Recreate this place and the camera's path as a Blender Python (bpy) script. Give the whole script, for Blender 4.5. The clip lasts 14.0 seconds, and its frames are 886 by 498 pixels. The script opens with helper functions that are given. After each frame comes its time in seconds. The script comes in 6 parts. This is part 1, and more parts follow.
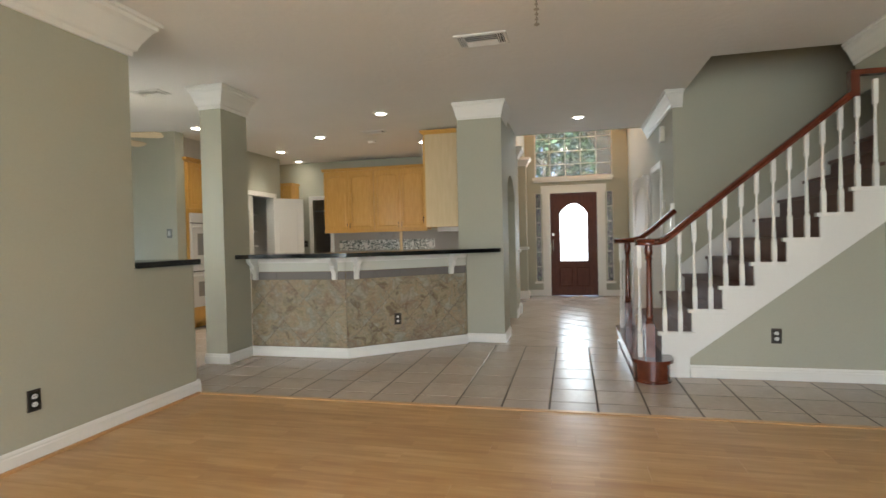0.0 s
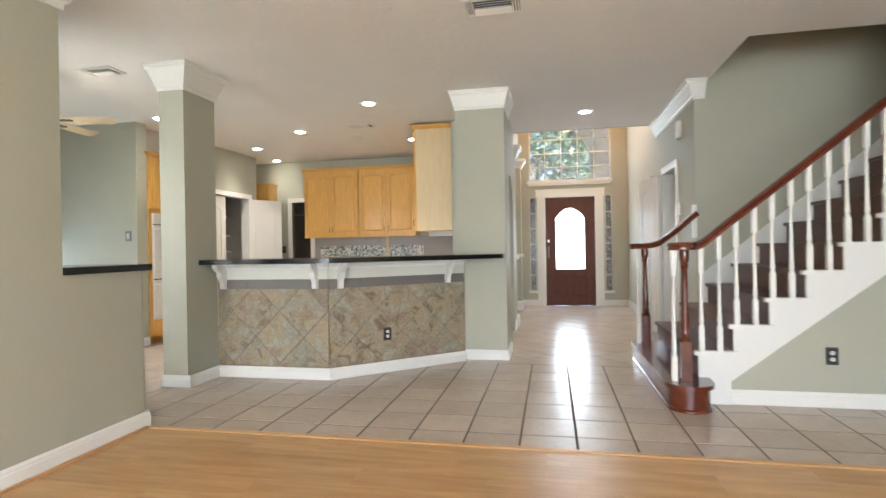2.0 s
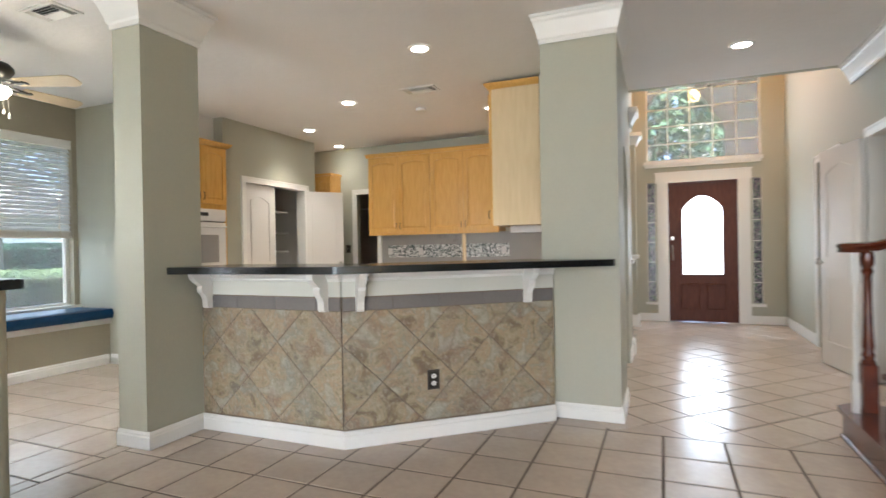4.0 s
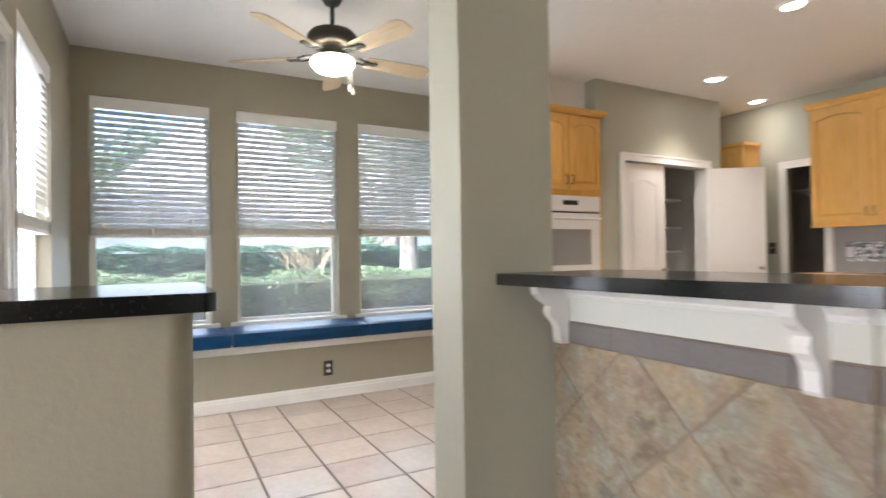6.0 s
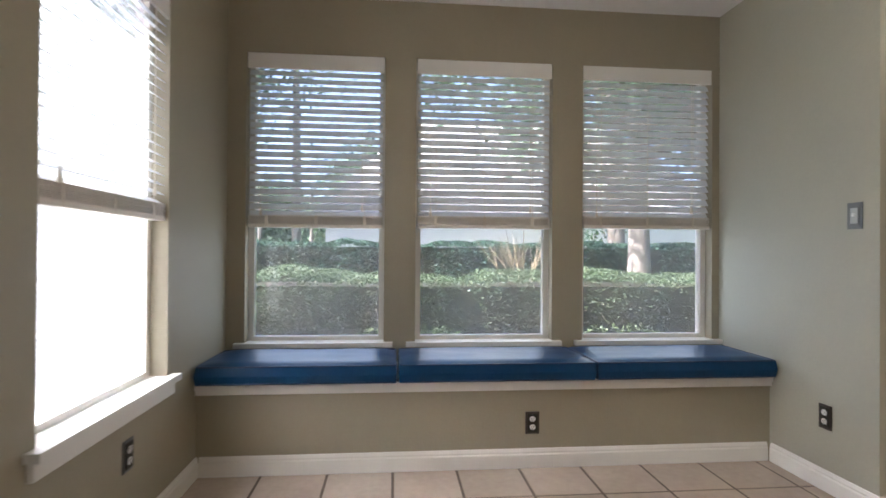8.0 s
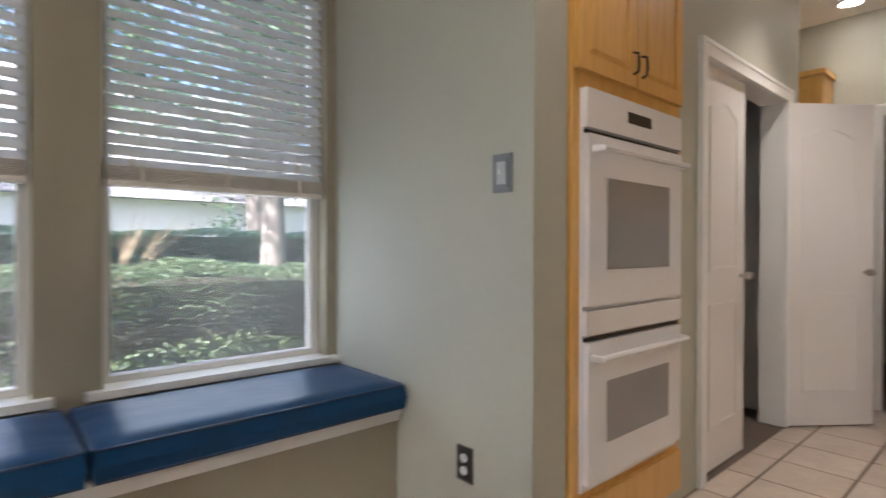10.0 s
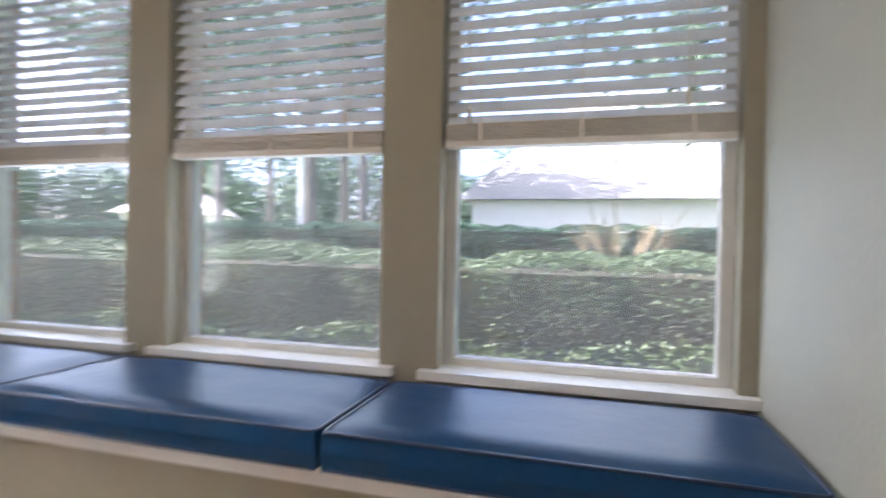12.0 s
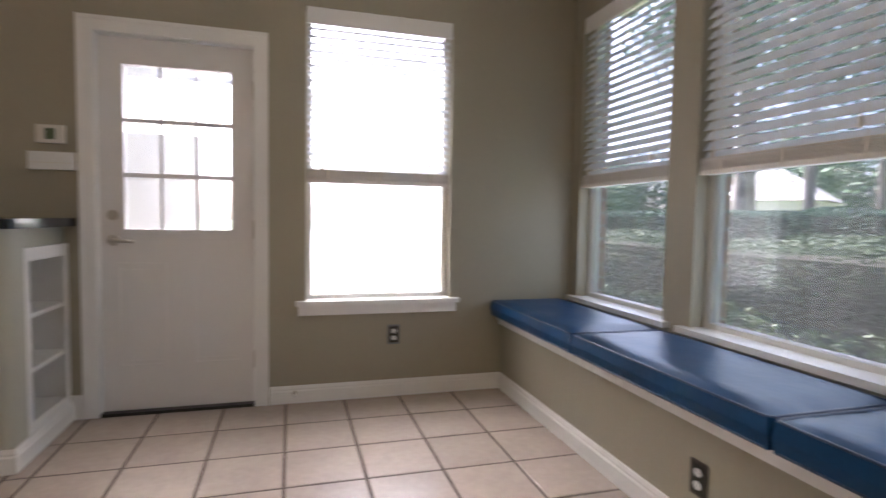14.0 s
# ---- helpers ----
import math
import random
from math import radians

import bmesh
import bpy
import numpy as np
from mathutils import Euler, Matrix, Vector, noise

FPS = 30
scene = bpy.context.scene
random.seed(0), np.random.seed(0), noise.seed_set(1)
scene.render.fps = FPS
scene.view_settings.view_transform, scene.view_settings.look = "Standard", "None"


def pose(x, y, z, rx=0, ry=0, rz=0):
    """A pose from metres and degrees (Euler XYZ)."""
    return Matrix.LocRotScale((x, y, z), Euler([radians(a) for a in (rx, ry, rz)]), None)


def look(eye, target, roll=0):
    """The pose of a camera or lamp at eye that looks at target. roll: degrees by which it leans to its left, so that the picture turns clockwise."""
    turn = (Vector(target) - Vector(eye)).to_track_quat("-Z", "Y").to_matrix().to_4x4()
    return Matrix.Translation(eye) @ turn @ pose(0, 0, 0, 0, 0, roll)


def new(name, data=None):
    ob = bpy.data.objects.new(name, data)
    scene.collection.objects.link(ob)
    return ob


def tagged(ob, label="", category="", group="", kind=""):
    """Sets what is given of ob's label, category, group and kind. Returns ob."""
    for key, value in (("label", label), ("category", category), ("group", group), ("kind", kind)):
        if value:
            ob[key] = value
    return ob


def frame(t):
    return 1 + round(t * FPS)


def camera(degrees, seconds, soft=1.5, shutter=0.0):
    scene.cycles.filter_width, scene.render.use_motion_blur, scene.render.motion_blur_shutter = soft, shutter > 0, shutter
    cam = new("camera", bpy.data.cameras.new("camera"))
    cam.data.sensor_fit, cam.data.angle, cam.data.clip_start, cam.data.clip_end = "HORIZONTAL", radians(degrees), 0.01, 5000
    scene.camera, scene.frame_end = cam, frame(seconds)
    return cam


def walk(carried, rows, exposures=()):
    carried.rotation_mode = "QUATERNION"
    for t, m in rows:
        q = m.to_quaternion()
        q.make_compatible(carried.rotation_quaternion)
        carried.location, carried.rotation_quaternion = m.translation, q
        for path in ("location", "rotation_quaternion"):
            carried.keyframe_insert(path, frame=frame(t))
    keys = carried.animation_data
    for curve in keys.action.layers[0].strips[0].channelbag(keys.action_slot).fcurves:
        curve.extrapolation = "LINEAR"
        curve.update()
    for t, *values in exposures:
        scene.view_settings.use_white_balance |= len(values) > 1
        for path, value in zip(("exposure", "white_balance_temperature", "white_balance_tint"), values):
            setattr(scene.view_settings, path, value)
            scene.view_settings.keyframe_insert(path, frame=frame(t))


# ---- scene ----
cam = camera(79.5, 14.0, shutter=0.5)
PATH = [
    (0, (1.041, 0.69, 1.182), (0.574, 2.634, 1.147), -1.3),
    (0.5, (0.998, 0.698, 1.188), (0.635, 2.665, 1.164), -1.2),
    (1, (0.895, 0.76, 1.171), (0.565, 2.733, 1.164), -1.0),
    (1.5, (0.823, 0.997, 1.159), (0.491, 2.969, 1.152), -1.0),
    (2, (0.745, 1.314, 1.145), (0.347, 3.274, 1.14), -1.0),
    (2.2, (0.715, 1.475, 1.141), (0.283, 3.427, 1.139), -1.0),
    (4.3, (0.475, 3.262, 1.174), (-0.404, 5.058, 1.167), -0.9),
    (4.5, (0.336, 3.395, 1.158), (-0.641, 5.141, 1.158), -0.8),
    (5, (0.108, 3.806, 1.149), (-1.176, 5.339, 1.155), -1.1),
    (5.5, (-0.237, 4.138, 1.149), (-1.811, 5.372, 1.17), -1.0),
    (6, (-0.599, 4.305, 1.145), (-2.359, 5.255, 1.167), -0.9),
    (6.5, (-0.991, 4.468, 1.129), (-2.874, 5.14, 1.163), -0.5),
    (7, (-1.336, 4.546, 1.114), (-3.3, 4.921, 1.15), -0.3),
    (7.3, (-1.555, 4.581, 1.14), (-3.534, 4.874, 1.169), -0.1),
    (7.5, (-1.659, 4.623, 1.14), (-3.644, 4.871, 1.16), 0.2),
    (8, (-2.003, 4.768, 1.168), (-3.995, 4.953, 1.181), 0.4),
    (8.5, (-2.328, 4.911, 1.153), (-4.317, 5.124, 1.164), 0.4),
    (9, (-2.64, 5.088, 1.138), (-4.582, 5.563, 1.129), 0.5),
    (9.2, (-2.757, 5.229, 1.15), (-4.67, 5.812, 1.133), 0.0),
    (11.3, (-3.703, 6.187, 1.069), (-5.655, 6.623, 1.087), 0.3),
    (11.5, (-3.717, 6.202, 1.024), (-5.701, 6.449, 1.069), 1.4),
    (12, (-3.681, 6.464, 1.021), (-5.605, 5.918, 0.999), 1.1),
    (12.5, (-3.55, 6.677, 1.085), (-5.227, 5.592, 0.982), 1.2),
    (13, (-3.521, 6.816, 1.087), (-4.845, 5.32, 0.978), 1.3),
    (13.5, (-3.47, 6.945, 1.106), (-4.452, 5.213, 0.994), 1.5),
    (14, (-3.535, 6.965, 1.103), (-4.086, 5.046, 0.988), 1.0),
]
GAP = [(10.25, (-3.27, 5.75, 1.11), (-4.68, 7.16, 1.10), 0.3)]
walk(cam, [(t, look(eye, target, roll)) for t, eye, target, roll in sorted(PATH + GAP)],
     [(0, 2.5, 5900, 4), (0.5, 2.8, 5800, 4), (1, 3.03, 5700, 5), (2, 3.21, 5650, 6), (4.5, 3.07, 5600, 9), (5.5, 3.2, 5600, 12), (6.5, 3.2, 5700, 14), (7.5, 2.74, 5800, 16), (8, 2.54, 5780, 16), (9, 2.43, 5700, 16), (11.3, 2.86, 5750, 18), (12, 2.83, 5750, 19), (13, 2.73, 5800, 20), (14, 2.46, 5800, 21)])

# ---- light ----
H = 2.74
world = bpy.data.worlds.new("sky")
scene.world = world
world.use_nodes = True
wn = world.node_tree.nodes
sky = wn.new("ShaderNodeTexSky")
sky.sky_type = "NISHITA"
sky.sun_disc = False
sky.dust_density = 4.5
sky.air_density = 0.5
sky.sun_elevation = radians(48)
sky.sun_rotation = radians(166)
wn["Background"].inputs[1].default_value = 0.15
world.node_tree.links.new(sky.outputs[0], wn["Background"].inputs[0])
sun = new("sun", bpy.data.lights.new("sun", "SUN"))
sun.data.energy, sun.data.angle, sun.data.color = 5.0, radians(0.6), (1.0, 0.95, 0.86)
sun.matrix_world = look((3, -12, 14), (0, 0, 0))


def area(name, eye, target, w, h, watts, color=(1, 1, 1)):
    lamp = new(name, bpy.data.lights.new(name, "AREA"))
    lamp.data.shape, lamp.data.size, lamp.data.size_y = "RECTANGLE", w, h
    lamp.data.energy, lamp.data.color = watts, color
    lamp.matrix_world = look(eye, target)
    return lamp


def downlamp(x, y, watts):
    lamp = new("downlight_lamp", bpy.data.lights.new("downlight_lamp", "SPOT"))
    lamp.data.energy, lamp.data.color, lamp.data.shadow_soft_size = watts, (1.0, 0.86, 0.68), 0.05
    lamp.data.spot_size, lamp.data.spot_blend = radians(112), 1.0
    lamp.matrix_world = look((x, y, H - 0.03), (x, y + 0.001, 0))


DAY = (0.92, 0.97, 1.0)
PATIO_DAY = (1.0, 0.93, 0.83)
for wy in (4.29, 5.3425, 6.42):
    area("window_sky", (-5.425, wy, 0.98), (0, wy, 0.98), 0.74, 0.62, 0.38, (0.84, 0.93, 1.0))
area("window_sky", (-4.06, 3.675, 1.45), (-4.06, 8, 3.2), 0.78, 1.58, 0.15, PATIO_DAY).data.spread = radians(120)
area("door_sky", (-2.95, 3.735, 1.45), (-2.95, 8, 2.6), 0.54, 0.83, 1.0, PATIO_DAY).data.spread = radians(105)
# wide lamp added at unseen windows to light the living room
area("unseen_window_sky", (0.9, -2.95, 1.5), (0.9, 5, 1.9), 4.4, 2.1, 28.0, DAY)
area("front_door_sky", (1.10, 11.66, 1.25), (1.1, 6, 1.25), 0.5, 1.1, 1.6, DAY)
area("front_window_sky", (1.10, 11.68, 3.2), (1.1, 6, 3.2), 1.4, 1.5, 2.0, DAY)
DOWNLIGHTS = [(-1.19, 6.88), (-2.545, 7.98), (-3.73, 8.90), (-4.0, 10.0), (-1.21, 8.87), (-3.78, 6.85), (1.166, 7.89)]
for dx, dy in DOWNLIGHTS:
    downlamp(dx, dy, 2.2 if dy > 9.9 else 3.0 if dx < -3.7 and dy < 7 else 11.5)
fanlamp = new("fan_lamp", bpy.data.lights.new("fan_lamp", "POINT"))
fanlamp.data.energy, fanlamp.data.color, fanlamp.data.shadow_soft_size = 0.6, (1.0, 0.78, 0.5), 0.08
fanlamp.location = (-3.72, 5.255, 2.135)
foyerlamp = new("chandelier_lamp", bpy.data.lights.new("chandelier_lamp", "POINT"))
foyerlamp.data.energy, foyerlamp.data.color, foyerlamp.data.shadow_soft_size = 7, (1.0, 0.42, 0.12), 0.1
foyerlamp.location = (1.1, 10.2, 3.7)

# ---- materials ----
def mat(name, color, rough=0.5, metal=0.0, var=0.06, scale=6.0, fine=90.0, bump=0.0, bump_scale=120.0, coat=0.0, spec=0.5, rvar=0.08, stretch=(1, 1, 1), rand=0.0, emit=0.0):
    m = bpy.data.materials.new(name)
    m.use_nodes = True
    n, l = m.node_tree.nodes, m.node_tree.links
    b = n["Principled BSDF"]
    geo = n.new("ShaderNodeTexCoord")
    mp = n.new("ShaderNodeMapping")
    mp.inputs["Scale"].default_value = stretch
    l.new(geo.outputs["Object"], mp.inputs[0])
    big, small = n.new("ShaderNodeTexNoise"), n.new("ShaderNodeTexNoise")
    big.inputs["Scale"].default_value, small.inputs["Scale"].default_value = scale, fine
    big.inputs["Detail"].default_value, small.inputs["Detail"].default_value = 4, 3
    l.new(mp.outputs[0], big.inputs[0])
    l.new(mp.outputs[0], small.inputs[0])
    add = n.new("ShaderNodeMath")
    add.operation = "ADD"
    l.new(big.outputs[0], add.inputs[0])
    l.new(small.outputs[0], add.inputs[1])
    mr = n.new("ShaderNodeMapRange")
    mr.inputs[1].default_value, mr.inputs[2].default_value = 0.4, 1.6
    mr.inputs[3].default_value, mr.inputs[4].default_value = 1 - var * 1.4, 1 + var * 1.4
    l.new(add.outputs[0], mr.inputs[0])
    val = mr.outputs[0]
    if rand:
        info = n.new("ShaderNodeObjectInfo")
        rr = n.new("ShaderNodeMapRange")
        rr.inputs[3].default_value, rr.inputs[4].default_value = 1 - rand, 1 + rand
        l.new(info.outputs["Random"], rr.inputs[0])
        shift = n.new("ShaderNodeMath")
        shift.operation, shift.inputs[1].default_value = "MULTIPLY", 41.0
        l.new(info.outputs["Random"], shift.inputs[0])
        l.new(shift.outputs[0], mp.inputs["Location"])
        mu = n.new("ShaderNodeMath")
        mu.operation = "MULTIPLY"
        l.new(val, mu.inputs[0])
        l.new(rr.outputs[0], mu.inputs[1])
        val = mu.outputs[0]
    mix = n.new("ShaderNodeMix")
    mix.data_type, mix.blend_type = "RGBA", "MULTIPLY"
    mix.inputs[0].default_value = 1.0
    mix.inputs[6].default_value = (*color, 1)
    l.new(val, mix.inputs[7])
    l.new(mix.outputs[2], b.inputs["Base Color"])
    rm = n.new("ShaderNodeMapRange")
    rm.inputs[3].default_value, rm.inputs[4].default_value = max(rough - rvar, 0.02), min(rough + rvar, 1)
    l.new(big.outputs[0], rm.inputs[0])
    l.new(rm.outputs[0], b.inputs["Roughness"])
    b.inputs["Metallic"].default_value = metal
    b.inputs["Coat Weight"].default_value = coat
    b.inputs["Specular IOR Level"].default_value = spec
    if bump:
        bn = n.new("ShaderNodeTexNoise")
        bn.inputs["Scale"].default_value, bn.inputs["Detail"].default_value = bump_scale, 4
        l.new(mp.outputs[0], bn.inputs[0])
        bp = n.new("ShaderNodeBump")
        bp.inputs["Strength"].default_value, bp.inputs["Distance"].default_value = bump, 0.004
        l.new(bn.outputs[0], bp.inputs["Height"])
        l.new(bp.outputs[0], b.inputs["Normal"])
    if emit:
        b.inputs["Emission Color"].default_value = (*color, 1)
        b.inputs["Emission Strength"].default_value = emit
    return m


def ramp_mat(name, stops, scale, rough, detail=6, distort=0.0, stretch=(1, 1, 1), bump=0.0, rand=0.0, coat=0.0, spec=0.5, voronoi=False):
    """A material whose colour runs over a noise, shifted piece by piece where rand is set."""
    m = bpy.data.materials.new(name)
    m.use_nodes = True
    n, l = m.node_tree.nodes, m.node_tree.links
    b = n["Principled BSDF"]
    tc, mp = n.new("ShaderNodeTexCoord"), n.new("ShaderNodeMapping")
    mp.inputs["Scale"].default_value = stretch
    l.new(tc.outputs["Object"], mp.inputs[0])
    if rand:
        info, comb = n.new("ShaderNodeObjectInfo"), n.new("ShaderNodeMath")
        comb.operation, comb.inputs[1].default_value = "MULTIPLY", 57.0
        l.new(info.outputs["Random"], comb.inputs[0])
        l.new(comb.outputs[0], mp.inputs["Location"])
    tx = n.new("ShaderNodeTexVoronoi" if voronoi else "ShaderNodeTexNoise")
    tx.inputs["Scale"].default_value = scale
    tx.inputs["Detail"].default_value = 0 if voronoi else detail
    if not voronoi:
        tx.inputs["Distortion"].default_value = distort
    l.new(mp.outputs[0], tx.inputs[0])
    src = tx.outputs[1] if voronoi else tx.outputs[0]
    if rand:
        sh = n.new("ShaderNodeMapRange")
        sh.inputs[3].default_value, sh.inputs[4].default_value = -rand, rand
        l.new(info.outputs["Random"], sh.inputs[0])
        ad = n.new("ShaderNodeMath")
        l.new(src, ad.inputs[0])
        l.new(sh.outputs[0], ad.inputs[1])
        src = ad.outputs[0]
    r = n.new("ShaderNodeValToRGB")
    el = r.color_ramp.elements
    el[0].position, el[0].color = stops[0][0], (*stops[0][1], 1)
    el[1].position, el[1].color = stops[-1][0], (*stops[-1][1], 1)
    for p, c in stops[1:-1]:
        e = el.new(p)
        e.color = (*c, 1)
    l.new(src, r.inputs[0])
    l.new(r.outputs[0], b.inputs["Base Color"])
    b.inputs["Roughness"].default_value = rough
    b.inputs["Coat Weight"].default_value = coat
    b.inputs["Specular IOR Level"].default_value = spec
    if bump:
        bp = n.new("ShaderNodeBump")
        bp.inputs["Strength"].default_value, bp.inputs["Distance"].default_value = bump, 0.004
        l.new(tx.outputs[0], bp.inputs["Height"])
        l.new(bp.outputs[0], b.inputs["Normal"])
    return m


def glass_mat(name, tint=(1, 1, 1), rough=0.0, glare=0.0):
    m = bpy.data.materials.new(name)
    m.use_nodes = True
    b = m.node_tree.nodes["Principled BSDF"]
    b.inputs["Base Color"].default_value = (*tint, 1)
    b.inputs["Transmission Weight"].default_value, b.inputs["Roughness"].default_value, b.inputs["IOR"].default_value = 1.0, rough, 1.5
    # pale veil mixed into the pane to stand for glare and haze
    if glare:
        n, l = m.node_tree.nodes, m.node_tree.links
        tr, mx, tx = n.new("ShaderNodeBsdfTranslucent"), n.new("ShaderNodeMixShader"), n.new("ShaderNodeTexNoise")
        tr.inputs[0].default_value = (0.85, 0.89, 0.90, 1)
        tx.inputs["Scale"].default_value = 2.5
        mr = n.new("ShaderNodeMapRange")
        mr.inputs[3].default_value, mr.inputs[4].default_value = glare * 0.6, glare * 1.4
        l.new(tx.outputs[0], mr.inputs[0])
        l.new(mr.outputs[0], mx.inputs[0])
        l.new(b.outputs[0], mx.inputs[1])
        l.new(tr.outputs[0], mx.inputs[2])
        l.new(mx.outputs[0], n["Material Output"].inputs[0])
    return m


WALL = mat("sage_paint", (0.43, 0.425, 0.34), 0.6, var=0.03, scale=1.5, fine=60, bump=0.25, bump_scale=70)
TAUPE = mat("taupe_paint", (0.348, 0.316, 0.230), 0.6, var=0.03, scale=1.5, fine=60, bump=0.25, bump_scale=70)
CEIL = mat("ceiling_paint", (0.83, 0.815, 0.79), 0.85, var=0.03, scale=2, bump=1.0, bump_scale=16)
TRIM = mat("white_trim", (0.80, 0.79, 0.75), 0.35, var=0.02, scale=3)
DOORW = mat("white_door_paint", (0.74, 0.72, 0.69), 0.42, var=0.03, scale=2)
TILE = mat("ceramic_tile", (0.50, 0.42, 0.35), 0.24, var=0.10, scale=5, fine=28, rand=0.07, rvar=0.04)
GROUT = mat("grout", (0.12, 0.092, 0.072), 0.85, var=0.15, scale=8)
PLANK = ramp_mat("maple_laminate", [(0.25, (0.43, 0.24, 0.092)), (0.5, (0.51, 0.305, 0.125)), (0.75, (0.59, 0.375, 0.17))], 3.0, 0.30, stretch=(1, 9, 9), rand=0.10)
pn, pl = PLANK.node_tree.nodes, PLANK.node_tree.links
pb = pn["Principled BSDF"]
strip, tint = pn.new("ShaderNodeTexBrick"), pn.new("ShaderNodeMix")
strip.inputs["Color1"].default_value, strip.inputs["Color2"].default_value = (0.90, 0.87, 0.83, 1), (1.05, 1.055, 1.06, 1)
strip.inputs["Mortar"].default_value = (0.93, 0.91, 0.89, 1)
strip.inputs["Scale"].default_value, strip.inputs["Mortar Size"].default_value = 1.0, 0.0
strip.inputs["Brick Width"].default_value, strip.inputs["Row Height"].default_value = 0.43, 0.0645
tint.data_type, tint.blend_type = "RGBA", "MULTIPLY"
tint.inputs[0].default_value = 1.0
where, move = pn.new("ShaderNodeTexCoord"), pn.new("ShaderNodeVectorMath")
pl.new(where.outputs["Object"], move.inputs[0])
pl.new(pn["Math"].outputs[0], move.inputs[1])
pl.new(move.outputs[0], strip.inputs["Vector"])
pl.new(pb.inputs["Base Color"].links[0].from_socket, tint.inputs[6])
pl.new(strip.outputs["Color"], tint.inputs[7])
pl.new(tint.outputs[2], pb.inputs["Base Color"])
JOINT = mat("plank_joint", (0.36, 0.20, 0.08), 0.5)
STRIP = mat("oak_threshold", (0.52, 0.30, 0.13), 0.36, rvar=0.02, stretch=(1, 12, 12))
def slate_mat():
    m = ramp_mat("slate_tile", [(0.32, (0.18, 0.135, 0.09)), (0.41, (0.28, 0.23, 0.135)), (0.47, (0.365, 0.305, 0.20)), (0.52, (0.36, 0.265, 0.165)), (0.57, (0.30, 0.27, 0.19)), (0.67, (0.40, 0.365, 0.285))], 9.0, 0.5, detail=9, distort=0.8, bump=0.8, rand=0.05)
    n, l = m.node_tree.nodes, m.node_tree.links
    b = n["Principled BSDF"]
    old = b.inputs["Base Color"].links[0].from_socket
    co = n["Noise Texture"].inputs[0].links[0].from_socket
    for scale, lo, hi, col, amount in ((4.2, 0.48, 0.66, (0.20, 0.225, 0.20), 0.45), (6.4, 0.51, 0.66, (0.20, 0.12, 0.08), 0.55), (46.0, 0.50, 0.72, (0.50, 0.46, 0.38), 0.40), (75.0, 0.55, 0.70, (0.12, 0.10, 0.08), 0.35)):
        tx, mr, mx = n.new("ShaderNodeTexNoise"), n.new("ShaderNodeMapRange"), n.new("ShaderNodeMix")
        tx.inputs["Scale"].default_value, tx.inputs["Detail"].default_value, tx.inputs["Distortion"].default_value = scale, 5, 0.4
        mr.inputs[1].default_value, mr.inputs[2].default_value, mr.inputs[4].default_value = lo, hi, amount
        mx.data_type = "RGBA"
        mx.inputs[7].default_value = (*col, 1)
        l.new(co, tx.inputs[0])
        l.new(tx.outputs[0], mr.inputs[0])
        l.new(mr.outputs[0], mx.inputs[0])
        l.new(old, mx.inputs[6])
        old = mx.outputs[2]
    l.new(old, b.inputs["Base Color"])
    return m


SLATE = slate_mat()
BAND = mat("grey_border_tile", (0.18, 0.165, 0.155), 0.45, var=0.12, scale=6)
SGROUT = mat("slate_grout", (0.215, 0.17, 0.125), 0.85, var=0.2, scale=8)
GRANITE = ramp_mat("black_granite", [(0.0, (0.006, 0.006, 0.007)), (0.62, (0.012, 0.013, 0.013)), (0.75, (0.045, 0.05, 0.045)), (0.9, (0.10, 0.11, 0.09))], 160, 0.17, detail=3)
MAPLE = ramp_mat("honey_maple", [(0.2, (0.58, 0.305, 0.062)), (0.5, (0.66, 0.37, 0.086)), (0.8, (0.73, 0.43, 0.118))], 5.0, 0.33, stretch=(9, 9, 1), rand=0.05, coat=0.2)
MAPLE_SIDE = ramp_mat("pale_maple_panel", [(0.2, (0.62, 0.47, 0.26)), (0.8, (0.70, 0.55, 0.33))], 4.0, 0.4, stretch=(8, 8, 1))
CHERRY = ramp_mat("cherry_wood", [(0.2, (0.075, 0.014, 0.006)), (0.5, (0.115, 0.024, 0.010)), (0.8, (0.16, 0.038, 0.016))], 6.0, 0.22, stretch=(2, 2, 2), distort=0.5, coat=0.5)
TREADW = ramp_mat("dark_stair_wood", [(0.2, (0.080, 0.027, 0.015)), (0.8, (0.145, 0.053, 0.03))], 5.0, 0.42, stretch=(6, 1, 6), coat=0.08)
CUSH = mat("blue_vinyl", (0.005, 0.046, 0.126), 0.36, var=0.18, scale=4, bump=0.35, bump_scale=13, rvar=0.08, spec=0.28)
PIPING = mat("navy_piping", (0.012, 0.030, 0.085), 0.35)
SLAT = mat("blind_slat", (0.80, 0.835, 0.87), 0.4, var=0.03)
RAILW = mat("blind_rail_wood", (0.78, 0.73, 0.65), 0.5, var=0.12, scale=3, stretch=(1, 2, 30))
CORD = mat("blind_cord", (0.74, 0.68, 0.59), 0.7)
BRONZE = mat("dark_bronze", (0.050, 0.048, 0.042), 0.4, metal=0.7)
PLATEB = mat("bronze_plate", (0.070, 0.058, 0.050), 0.42, metal=0.4)
PEWTER = mat("pewter_plate", (0.20, 0.21, 0.21), 0.4, metal=0.6)
OUTLW = mat("outlet_white", (0.72, 0.72, 0.70), 0.35)
SLOT = mat("outlet_slot", (0.02, 0.02, 0.02), 0.5)
NICKEL = mat("satin_nickel", (0.50, 0.47, 0.42), 0.3, metal=1.0)
